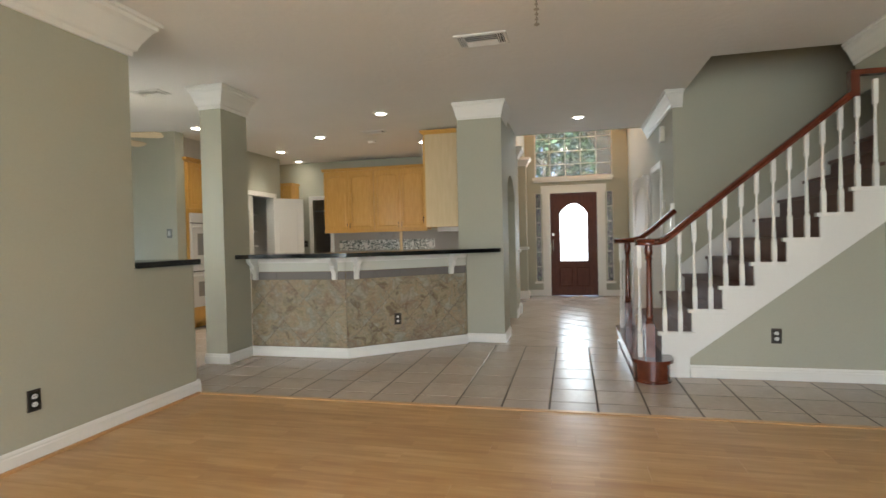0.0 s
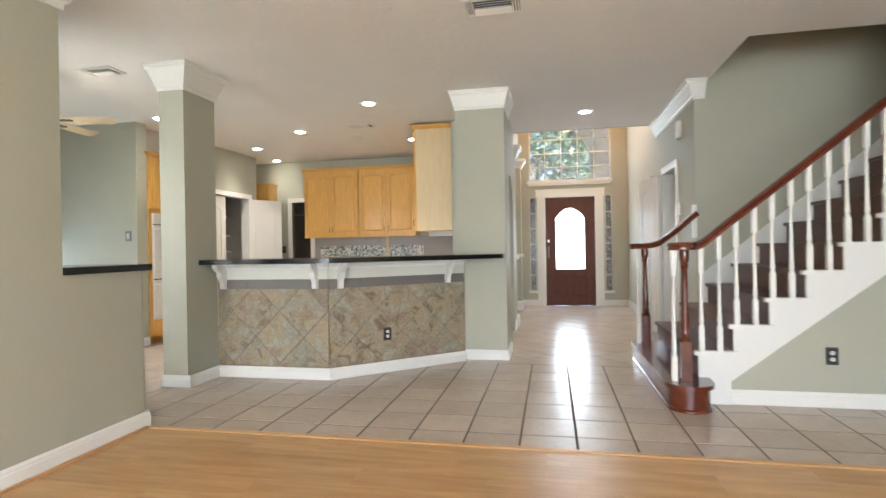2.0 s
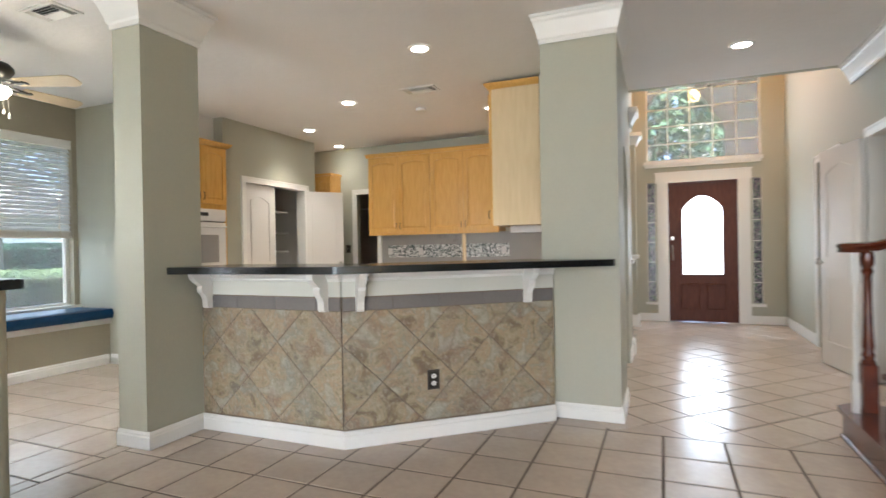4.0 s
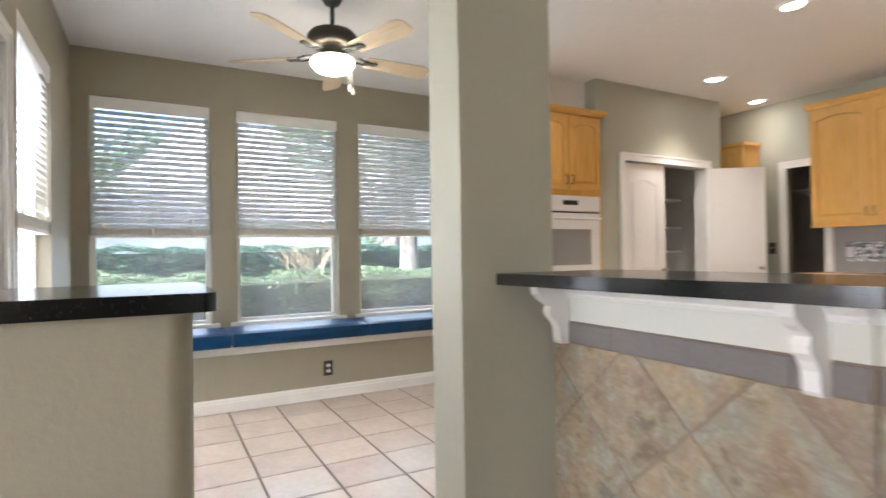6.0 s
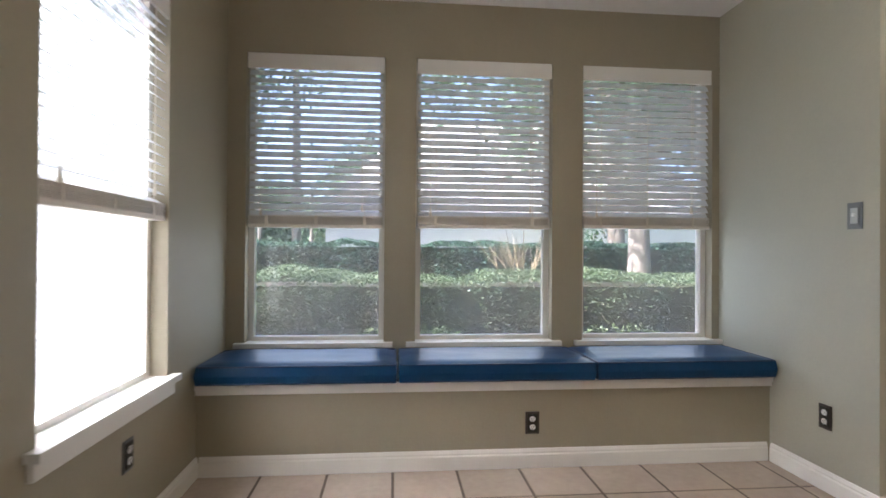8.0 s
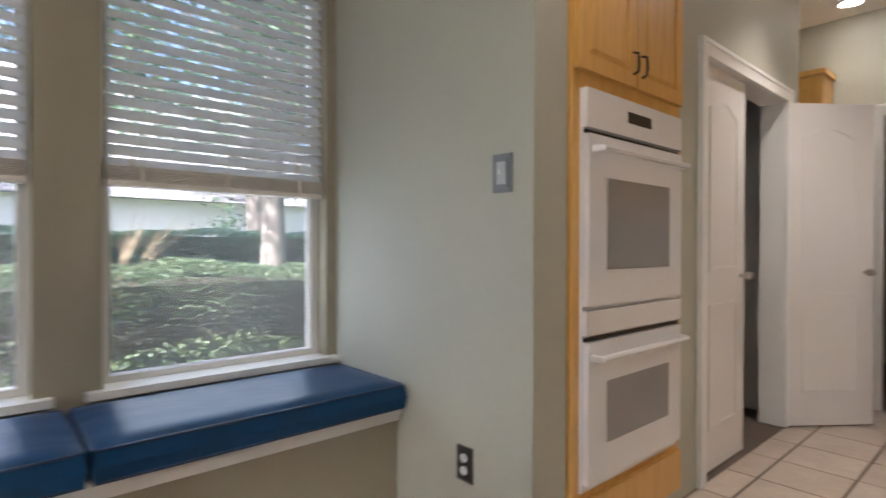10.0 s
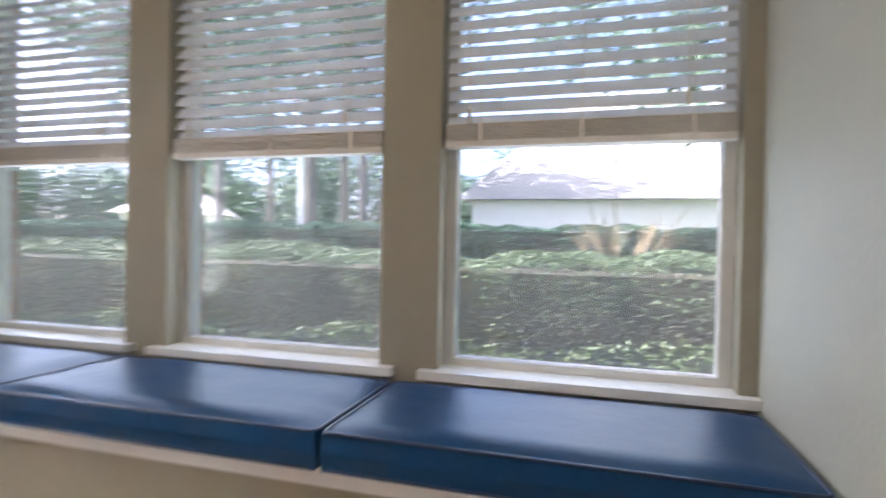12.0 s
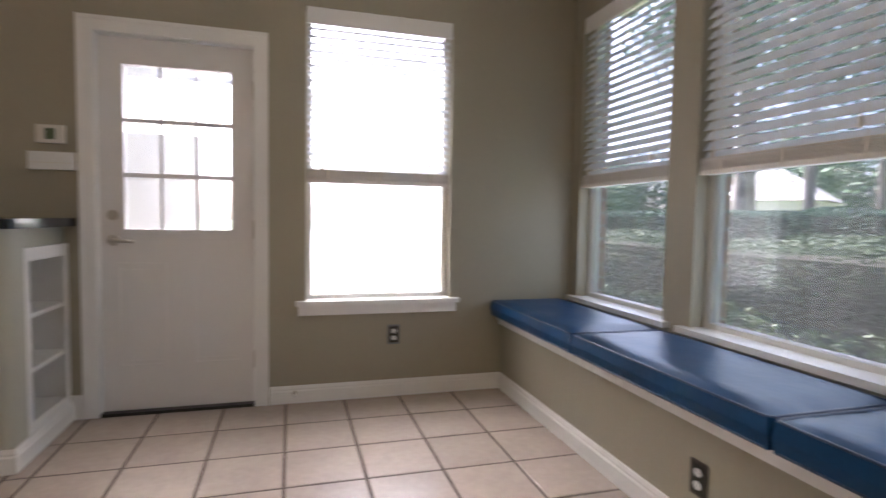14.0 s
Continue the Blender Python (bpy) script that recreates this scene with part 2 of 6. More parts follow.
BLADE = ramp_mat("light_fan_blade", [(0.3, (0.52, 0.40, 0.25)), (0.7, (0.60, 0.48, 0.31))], 6, 0.35, stretch=(1, 8, 1))
GLOBE = mat("lit_glass_bowl", (1.0, 0.86, 0.62), 0.3, var=0.02, emit=2.2)
LENS = mat("lit_downlight_lens", (1.0, 0.90, 0.74), 0.4, var=0.0, emit=7.0)
OVEN = mat("white_oven_enamel", (0.74, 0.73, 0.71), 0.22, var=0.02)
OVENG = mat("oven_window", (0.30, 0.29, 0.28), 0.15, var=0.05)
BLACK = mat("black_gap", (0.01, 0.01, 0.01), 0.4)
# each pane's share of the pale veil that imitates outdoor glare
GLASS = glass_mat("glare_veil_glass", glare=0.09)
CLEARG = glass_mat("clear_window_glass", glare=0.03)
HAZEG = glass_mat("hazy_foyer_glass", glare=0.18)
SCREENG = glass_mat("sunlit_screened_glass", glare=0.20)
DOORCH = ramp_mat("dark_cherry_door", [(0.2, (0.075, 0.022, 0.013)), (0.5, (0.11, 0.034, 0.020)), (0.8, (0.145, 0.049, 0.028))], 6.0, 0.5, stretch=(6, 6, 1), distort=0.4, spec=0.3)
# glass made to emit, standing for the daylight behind the front door
FROST = mat("glowing_leaded_glass", (0.92, 0.96, 1.0), 0.3, var=0.05, emit=0.8)
DARKROOM = mat("dark_room_paint", (0.45, 0.39, 0.32), 0.7)
VINYLW = mat("white_window_vinyl", (0.72, 0.70, 0.65), 0.4)
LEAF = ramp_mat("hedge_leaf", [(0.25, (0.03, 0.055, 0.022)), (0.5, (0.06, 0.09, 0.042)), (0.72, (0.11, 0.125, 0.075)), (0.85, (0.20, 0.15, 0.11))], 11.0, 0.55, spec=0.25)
# brown inner foliage, darkened so the hedge's inner shade is in its colour
LEAFSHADE = ramp_mat("bronze_shade_leaf", [(0.25, (0.018, 0.014, 0.010)), (0.7, (0.046, 0.037, 0.026))], 6.0, 0.75, spec=0.2)
LEAFLOW = ramp_mat("pale_ground_leaf", [(0.25, (0.035, 0.06, 0.022)), (0.75, (0.095, 0.12, 0.055))], 7.0, 0.55, spec=0.25)
LEAF3 = ramp_mat("far_hedge_leaf", [(0.25, (0.02, 0.05, 0.034)), (0.75, (0.05, 0.095, 0.062))], 3.0, 0.7, spec=0.2)
DARKBR = mat("dark_brown_porch_brick", (0.11, 0.075, 0.055), 0.85, var=0.2, scale=9, bump=0.4)
LEAF2 = ramp_mat("tree_leaf", [(0.25, (0.045, 0.09, 0.05)), (0.75, (0.11, 0.17, 0.09))], 2.0, 0.6, spec=0.25)
BARK = ramp_mat("bark", [(0.3, (0.12, 0.10, 0.085)), (0.7, (0.24, 0.205, 0.18))], 7, 0.9, stretch=(3, 3, 0.6), bump=0.6)
GRASS = ramp_mat("lawn", [(0.3, (0.055, 0.085, 0.03)), (0.7, (0.12, 0.16, 0.06))], 5, 0.9, bump=0.5)
CONC = mat("patio_concrete", (0.50, 0.48, 0.44), 0.8, var=0.08, scale=3, bump=0.2)
BRICK = mat("brick", (0.30, 0.17, 0.12), 0.85, var=0.2, scale=9, rand=0.18, bump=0.4)
MORTAR = mat("mortar", (0.45, 0.42, 0.38), 0.9)
ROOF = ramp_mat("roof_shingle", [(0.3, (0.22, 0.21, 0.21)), (0.7, (0.34, 0.325, 0.32))], 20, 0.9)
HOUSEW = mat("pale_house_wall", (0.78, 0.76, 0.73), 0.8, var=0.05, scale=3)
# dark and white pieces; the whitest cells also hold painted glints
MOSA = ramp_mat("mosaic_glass", [(0.0, (0.05, 0.07, 0.07)), (0.35, (0.12, 0.16, 0.16)), (0.5, (0.45, 0.50, 0.48)), (0.62, (0.85, 0.88, 0.86)), (1.0, (0.95, 0.96, 0.95))], 60, 0.12, voronoi=True)
PLASTIC = mat("almond_plastic", (0.68, 0.65, 0.57), 0.45)
STAIN = ramp_mat("stained_glass", [(0.0, (0.02, 0.025, 0.04)), (0.4, (0.08, 0.075, 0.10)), (0.6, (0.30, 0.27, 0.30)), (0.8, (0.12, 0.20, 0.12)), (1.0, (0.70, 0.66, 0.66))], 48, 0.2, voronoi=True)
REDC = mat("red_can", (0.35, 0.03, 0.02), 0.4)


# ---- tools ----
def bx(bm, x0, y0, z0, x1, y1, z1):
    x0, x1, y0, y1, z0, z1 = min(x0, x1), max(x0, x1), min(y0, y1), max(y0, y1), min(z0, z1), max(z0, z1)
    v = [bm.verts.new((x, y, z)) for x in (x0, x1) for y in (y0, y1) for z in (z0, z1)]
    for f in ((0, 1, 3, 2), (4, 6, 7, 5), (0, 4, 5, 1), (2, 3, 7, 6), (0, 2, 6, 4), (1, 5, 7, 3)):
        bm.faces.new([v[i] for i in f])
    return v


def cyl(bm, x, y, z0, z1, r0, r1=None, seg=16):
    r1 = r0 if r1 is None else r1
    return lathe(bm, [(0, z0), (r0, z0), (r1, z1), (0, z1)], seg, x, y)


def lathe(bm, prof, seg=16, x=0.0, y=0.0):
    rings = []
    for r, z in prof:
        if r < 1e-6:
            rings.append([bm.verts.new((x, y, z))])
        else:
            rings.append([bm.verts.new((x + r * math.cos(a * 2 * math.pi / seg), y + r * math.sin(a * 2 * math.pi / seg), z)) for a in range(seg)])
    for a, b in zip(rings, rings[1:]):
        for i in range(seg):
            k = (i + 1) % seg
            q = [a[i % len(a)], a[k % len(a)], b[k % len(b)], b[i % len(b)]]
            u = []
            for v in q:
                if v not in u:
                    u.append(v)
            if len(u) > 2:
                bm.faces.new(u)


def prism(bm, pts, z0, z1):
    lo, hi = [bm.verts.new((x, y, z0)) for x, y in pts], [bm.verts.new((x, y, z1)) for x, y in pts]
    bm.faces.new(lo[::-1])
    bm.faces.new(hi)
    for i in range(len(pts)):
        k = (i + 1) % len(pts)
        bm.faces.new((lo[i], lo[k], hi[k], hi[i]))


def slab(bm, pts, axis, a0, a1):
    """A prism of 2D points swept along an axis: 'x' takes (y, z), 'y' takes (x, z)."""
    put = (lambda p, a: (a, p[0], p[1])) if axis == "x" else (lambda p, a: (p[0], a, p[1]))
    lo, hi = [bm.verts.new(put(p, a0)) for p in pts], [bm.verts.new(put(p, a1)) for p in pts]
    bm.faces.new(lo[::-1])
    bm.faces.new(hi)
    for i in range(len(pts)):
        k = (i + 1) % len(pts)
        bm.faces.new((lo[i], lo[k], hi[k], hi[i]))


def sweep(bm, path, prof, closed=False):
    """Carries a profile of (out, z) along a path of (x, y), out to the right of the way, mitred."""
    P = [Vector((x, y)) for x, y in path]
    n, rings = len(P), []
    for i, p in enumerate(P):
        d0 = (p - P[i - 1]).normalized() if (closed or i) else None
        d1 = (P[(i + 1) % n] - p).normalized() if (closed or i < n - 1) else None
        d0, d1 = d0 or d1, d1 or d0
        n0, n1 = Vector((d0.y, -d0.x)), Vector((d1.y, -d1.x))
        m = (n0 + n1) / max(1 + n0.dot(n1), 0.2)
        rings.append([bm.verts.new((p.x + m.x * o, p.y + m.y * o, z)) for o, z in prof])
    for i in range(n if closed else n - 1):
        a, b = rings[i], rings[(i + 1) % n]
        for k in range(len(prof)):
            j = (k + 1) % len(prof)
            bm.faces.new((a[k], b[k], b[j], a[j]))
    if not closed:
        bm.faces.new(rings[0])
        bm.faces.new(rings[-1][::-1])


def tube(bm, pts, r, seg=8):
    pts = [Vector(p) for p in pts]
    rings = []
    for i, p in enumerate(pts):
        d = (pts[min(i + 1, len(pts) - 1)] - pts[max(i - 1, 0)]).normalized()
        u = d.cross(Vector((0, 0, 1)) if abs(d.z) < 0.9 else Vector((1, 0, 0))).normalized()
        w = d.cross(u)
        rr = r[i] if isinstance(r, (list, tuple)) else r
        rings.append([bm.verts.new(p + (u * math.cos(a * 2 * math.pi / seg) + w * math.sin(a * 2 * math.pi / seg)) * rr) for a in range(seg)])
    for a, b in zip(rings, rings[1:]):
        for i in range(seg):
            k = (i + 1) % seg
            bm.faces.new((a[i], a[k], b[k], b[i]))
    bm.faces.new(rings[0][::-1])
    bm.faces.new(rings[-1])


def mesh_of(name, bm, material, smooth=False, bevel=0.0):
    if bevel:
        bmesh.ops.bevel(bm, geom=[e for e in bm.edges if len(e.link_faces) == 2 and e.calc_face_angle(0) > 0.6], offset=bevel, segments=4 if bevel == 0.018 else 2, affect="EDGES", clamp_overlap=True)
    bmesh.ops.recalc_face_normals(bm, faces=bm.faces)
    me = bpy.data.meshes.new(name)
    bm.to_mesh(me)
    bm.free()
    me.materials.append(material)
    if smooth:
        for p in me.polygons:
            p.use_smooth = True
        me.set_sharp_from_angle(angle=radians(40))
    return me


def part(name, bm, material, parent=None, label="", smooth=False, bevel=0.0):
    ob = new(name, mesh_of(name, bm, material, smooth, bevel))
    if parent:
        ob.parent = parent
    if label:
        tagged(ob, label)
    return ob


def struct(name, bm, material, label, category="", bevel=0.0, smooth=False):
    return tagged(part(name, bm, material, None, "", smooth, bevel), label, category, kind="structure")


def thing(name, x, y, z, label, category, group="", rz=0.0, kind=""):
    ob = tagged(new(name), label, category, group, kind)
    ob.matrix_basis = pose(x, y, z, 0, 0, rz)
    return ob


def B():
    return bmesh.new()


def boxes(*items):
    bm = B()
    for it in items:
        bx(bm, *it)
    return bm


def wall_bm(axis, a0, a1, b0, b1, z0, z1, holes=()):
    """A wall along an axis from a0 to a1, b0 to b1 thick, with square holes (from, to, low, high)."""
    bm = B()

    def put(p0, p1, q0, q1):
        if p1 - p0 > 1e-4 and q1 - q0 > 1e-4:
            if axis == "x":
                bx(bm, p0, b0, q0, p1, b1, q1)
            else:
                bx(bm, b0, p0, q0, b1, p1, q1)
    at = a0
    for h0, h1, l, u in sorted(holes):
        put(at, h0, z0, z1)
        put(h0, h1, z0, l)
        put(h0, h1, u, z1)
        at = h1
    put(at, a1, z0, z1)
    return bm


CROWN = [(0, -0.19), (0.014, -0.19), (0.016, -0.165), (0.03, -0.155), (0.045, -0.12), (0.085, -0.055), (0.105, -0.04), (0.108, -0.022), (0.125, -0.018), (0.125, 0), (0, 0)]
BASE = [(0, 0), (0.016, 0), (0.016, 0.070), (0.011, 0.078), (0.012, 0.086), (0.006, 0.102), (0, 0.102)]


def crown_bm(path, closed=False, so=0.76, sz=0.94):
    bm = B()
    sweep(bm, path, [(o * so, H - 0.003 + z * sz) for o, z in CROWN], closed)
    return bm


def base_bm(path, closed=False, h=1.0):
    bm = B()
    sweep(bm, path, [(o, z * h + 0.002) for o, z in BASE], closed)
    return bm


# ---- structure ----
WX = -5.34          # window wall
SY, NY = 3.76, 6.91  # nook side walls
LW = -1.88          # living room side wall
WINDOWS = [(3.87, 4.71), (4.905, 5.78), (5.98, 6.86)]
WZ0, WZ1 = 0.605, 2.385
struct("wall_west", wall_bm("y", SY - 0.14, NY + 0.14, WX - 0.14, WX, 0, H, [(a, b, WZ0, WZ1) for a, b in WINDOWS]), TAUPE, "taupe painted wall with three tall windows")
SWIN, SDOOR = (-4.50, -3.62), (-3.36, -2.535)
struct("wall_south_nook", wall_bm("x", WX, LW - 0.14, SY - 0.14, SY, 0, H, [(SWIN[0], SWIN[1], 0.60, 2.30), (SDOOR[0], SDOOR[1], 0, 2.06)]), TAUPE, "taupe painted wall with garden door and window")
struct("wall_west_living", boxes((LW - 0.14, -3.2, 0, LW, SY - 0.0005, H)), WALL, "sage painted living room wall")
# out of view; its window openings are added to let daylight in
struct("wall_south_living", wall_bm("x", LW - 0.14, 6.0, -3.2, -3.06, 0, H, [(-1.3, 0.1, 0.5, 2.5), (0.3, 1.6, 0.1, 2.5), (1.8, 3.1, 0.5, 2.5)]), WALL, "sage painted wall with wide windows")
struct("wall_north_nook", boxes((WX, NY, 0, -4.17, NY + 0.17, H)), WALL, "sage painted wall stub beside ovens", bevel=0.012)
struct("wall_kitchen_west", wall_bm("y", 7.86, 9.65, -4.34, -4.20, 0, H, [(8.19, 9.41, 0, 2.03)]), WALL, "sage painted kitchen wall with pantry opening")
# white in place of sage puts missing bounced light into the pantry walls
struct("wall_kitchen_recess", boxes((-5.3, 9.65, 0, -4.34, 9.79, H), (-4.34, 7.08, 0, -4.80, 7.86, H), (-5.3, 7.86, 0, -5.16, 9.65, H), (-5.16, 7.72, 0, -4.80, 7.86, H), (-5.0, 9.79, 0, -4.86, 10.7, H)), DOORW, "plain wall behind pantry, whitened for missing bounced light")
struct("wall_kitchen_north", wall_bm("x", -4.9, -0.40, 9.97 + 0.3, 9.97 + 0.42, 0, H, [(-3.88, -3.48, 0, 2.03)]), WALL, "sage painted kitchen back wall")
struct("wall_kitchen_east", boxes((-0.47, 7.93, 0, -0.33, 10.4, H), (-0.20, 7.221, 0, -0.06, 7.9295, H), (-0.3295, 7.93, 0, -0.06, 8.07, H)), WALL, "sage painted kitchen side wall")
struct("wall_back_hall", boxes((-4.4, 12.2, 0, -0.6, 12.32, H), (-4.5, 10.4, 0, -4.4, 12.2, H), (-3.3, 10.4, 0, -3.2, 12.2, H)), DARKROOM, "dim room wall behind open doorway")

# half wall, bar walls and columns
HY, HR = 4.378, 0.06
bm = boxes((-2.40, SY, 0.94, -2.021, 4.2395, 1.027))
prism(bm, [(-2.02, SY), (LW, SY)] + [(LW - HR + HR * math.cos(radians(a)), HY - HR + HR * math.sin(radians(a))) for a in range(0, 91, 10)] + [(-2.42 + HR - HR * math.cos(radians(a)), HY - HR + HR * math.sin(radians(a))) for a in range(90, -1, -15)] + [(-2.42, 4.24), (-2.02, 4.24)], 0, 1.028)
struct("half_wall", bm, WALL, "sage painted half wall with rounded corners", smooth=True)


def column(name, x0, y0, x1, y1, label):
    bm = B()
    bx(bm, x0, y0, 0, x1, y1, H)
    struct(name, bm, WALL, label, "column", bevel=0.022, smooth=True)


column("column_1", -2.51, 5.285, -2.275, 5.71, "sage painted square column with white capital")
column("column_2", -0.20, 6.69, 0.30, 7.22, "sage painted square column beside bar")
for n, p in (("crown_column_1", (-2.51, 5.285, -2.275, 5.71)), ("crown_column_2", (-0.20, 6.69, 0.30, 7.22))):
    struct(n, crown_bm([(p[0], p[1]), (p[2], p[1]), (p[2], p[3]), (p[0], p[3])], True, 0.72 if n == "crown_column_1" else 0.46, 1.16 if n == "crown_column_1" else 1.02), TRIM, "white crown moulding round column top", "trim")
bm = B()
prism(bm, [(-2.26, 5.71), (-1.183, 5.705), (-0.13, 6.635), (-0.13, 6.80), (-0.20, 6.80), (-1.24, 5.865), (-2.26, 5.865)], 0, 1.03)
struct("bar_wall", bm, WALL, "low bar wall under stone counter")
struct("baseboard_bar", base_bm([(-2.51, 5.72), (-2.51, 5.29), (-2.26, 5.29), (-2.26, 5.69), (-1.17, 5.69), (-0.118, 6.615)]), TRIM, "white baseboard along bar and columns", "trim")
struct("baseboard_column_2", base_bm([(-0.13, 6.69), (0.30, 6.69), (0.30, 7.22)]), TRIM, "white baseboard round square column", "trim")

# hall and foyer
HX, FX = 2.14, 0.22
struct("wall_hall_west", wall_bm("y", 7.22, 8.95, FX - 0.14, FX + 0.03, 0, H, [(7.55, 8.55, 0, 2.05)]), WALL, "sage painted hall wall with arch")
bm = B()
slab(bm, [(7.55, 1.95)] + [(8.05 - 0.5 * math.cos(a * math.pi / 14), 1.62 + 0.42 * math.sin(a * math.pi / 14)) for a in range(1, 14)] + [(8.55, 1.95), (8.55, 2.06), (7.55, 2.06)], "x", FX - 0.14, FX + 0.03)
struct("wall_hall_arch", bm, WALL, "curved arch head in hall wall")
struct("wall_foyer_west", boxes((FX - 0.2, 8.95, 2.74, FX - 0.06, 11.65, 5.0), (FX - 0.16, 11.2, 0, FX - 0.06, 11.65, 2.74)), WALL, "tall foyer wall above side opening")
struct("wall_dining", boxes((-0.33, 10.4, 0, -0.19, 12.0, H), (-3.2, 11.8, 0, 0.06, 11.9, H)), WALL, "plain painted wall of side room")
struct("wall_hall_east", wall_bm("y", 7.07, 11.65, HX, HX + 0.14, 0, 2.95, [(7.68, 8.42, 0, 2.03), (9.2, 10.0, 0, 2.03)]), WALL, "sage painted hall wall with doors", bevel=0.0)
struct("wall_foyer_east", boxes((HX, 8.85, 2.95, HX + 0.14, 11.65, 5.0)), WALL, "tall foyer wall")
struct("wall_front", boxes(
    (FX - 0.2, 11.65, 0, 0.35, 11.8, 5.0), (0.35, 11.65, 0, 0.47, 11.8, 0.29), (0.35, 11.65, 2.07, 0.47, 11.8, 2.38), (0.47, 11.65, 0, 0.62, 11.8, 2.38), (0.62, 11.65, 2.07, 1.58, 11.8, 2.38),
    (1.58, 11.65, 0, 1.74, 11.8, 2.38), (1.74, 11.65, 0, 1.86, 11.8, 0.29), (1.74, 11.65, 2.07, 1.86, 11.8, 2.38), (1.86, 11.65, 0, HX + 0.14, 11.8, 5.0), (0.35, 11.65, 4.05, 1.86, 11.8, 5.0)), WALL, "tall foyer wall round front door")
struct("wall_foyer_bulkhead", boxes((FX - 0.2, 8.85, H + 0.01, HX + 0.14, 8.97, 5.0)), WALL, "upper wall over hall opening")
struct("wall_room_east", boxes((4.6, 6.93, 0, 4.74, 11.8, H), (HX + 0.14, 11.66, 0, 4.6, 11.8, H)), WALL, "plain painted wall of side room")

# stair walls and living room east wall
struct("wall_stair_back", boxes((HX, 6.93, 0, 6.0, 7.07, 5.2)), WALL, "sage painted stair wall", bevel=0.02)
bm = B()
slab(bm, [(1.97, 0.0), (3.37, 0.0), (3.37, 1.262), (1.97, 0.178)], "y", 5.42, 5.53)
struct("wall_under_stair", bm, WALL, "triangular painted wall under stairs")
EX = 3.37
bm = wall_bm("y", -3.2, 5.42, EX, EX + 0.16, 0, H, [(3.55, 5.22, 0, 2.3)])
slab(bm, [(3.55, 1.90)] + [(4.385 - 0.835 * math.cos(a * math.pi / 18), 1.90 + 0.39 * math.sin(a * math.pi / 18)) for a in range(1, 18)] + [(5.22, 1.90), (5.22, 2.31), (3.55, 2.31)], "x", EX, EX + 0.16)
struct("wall_east", bm, WALL, "sage painted wall with arched opening")
struct("wall_east_outer", boxes((6.0, -3.2, 0, 6.14, 7.07, 5.2)), WALL, "plain painted wall beyond arch")
struct("wall_stair_shaft", boxes((2.27, 5.71, H + 0.16, 6.0, 5.83, 5.2), (2.15, 5.71, H + 0.16, 2.27, 6.93, 5.2), (EX, 5.42, 0, 6.0, 5.55, H)), WALL, "stairwell wall of upper storey")
struct("crown_east", crown_bm([(EX, 5.85), (EX, -3.0)]), TRIM, "white crown moulding", "trim")
struct("wall_east_head", boxes((EX, 5.551, 2.3, EX + 0.16, 5.83, H)), WALL, "painted wall end above stairs")
struct("crown_hall_east", crown_bm([(HX + 0.10, 6.93), (HX, 6.93), (HX, 8.85)][::-1]), TRIM, "white crown moulding in hall", "trim")
struct("crown_west_living", crown_bm([(LW, -3.0), (LW, 3.762), (LW - 0.13, 3.762)], False, 1.25, 1.33), TRIM, "white crown moulding on living room wall", "trim")
struct("baseboard_west_living", base_bm([(LW, -3.0), (LW, HY - 0.012), (LW - 0.012, HY), (-2.42, HY), (-2.42, SY + 0.01)]), TRIM, "white baseboard along half wall", "trim")
struct("shoe_moulding", boxes((LW + 0.0165, -3.0, 0.0, LW + 0.034, 4.334, 0.017)), STRIP, "oak quarter round along baseboard", "trim", bevel=0.006)
struct("baseboard_stair", base_bm([(1.98, 5.42), (EX, 5.42)]), TRIM, "white baseboard under stairs", "trim")
struct("baseboard_pilaster", base_bm([(EX, 5.42), (EX, 5.22), (EX + 0.16, 5.22)]), TRIM, "white baseboard round wall end", "trim")
struct("baseboard_arch_back", base_bm([(EX + 0.165, 5.42), (5.9, 5.42)]), TRIM, "white baseboard beyond arched opening", "trim")
struct("baseboard_hall_east", boxes((HX - 0.015, 6.95, 0.002, HX - 0.001, 7.58, 0.12), (HX - 0.015, 10.1, 0.002, HX - 0.001, 11.64, 0.12)), TRIM, "white baseboard in hall", "trim")
struct("baseboard_front", boxes((FX, 11.634, 0.002, 0.49, 11.648, 0.12), (1.71, 11.634, 0.002, HX, 11.648, 0.12)), TRIM, "white baseboard beside front door", "trim")
struct("baseboard_hall_west", boxes((FX + 0.031, 7.24, 0.002, FX + 0.045, 7.5, 0.12), (FX + 0.031, 8.56, 0.002, FX + 0.045, 8.93, 0.12)), TRIM, "white baseboard in hall", "trim")

# ceilings and upper closing
bm = B()
for c in ((-5.48, 3.62, 6.14, 5.83), (-5.48, 5.83, 2.27, 6.95), (-5.48, 6.95, 6.14, 8.85), (-5.48, 8.85, FX - 0.061, 12.4), (HX + 0.14, 8.85, 6.14, 12.0), (LW - 0.14, -3.2, 6.14, 3.62)):
    bx(bm, c[0], c[1], H, c[2], c[3], H + 0.15)
struct("ceiling", bm, CEIL, "off-white textured ceiling")
struct("ceiling_upper", boxes((-0.2, 8.8, 5.0, 2.4, 11.9, 5.1), (2.1, 5.6, 5.2, 6.2, 7.1, 5.3)), CEIL, "high ceiling of foyer and stairwell")

# floors under the pieces
struct("subfloor", boxes((-5.5, -3.3, -0.12, 6.2, 12.4, -0.016)), GROUT, "grouted floor bed")
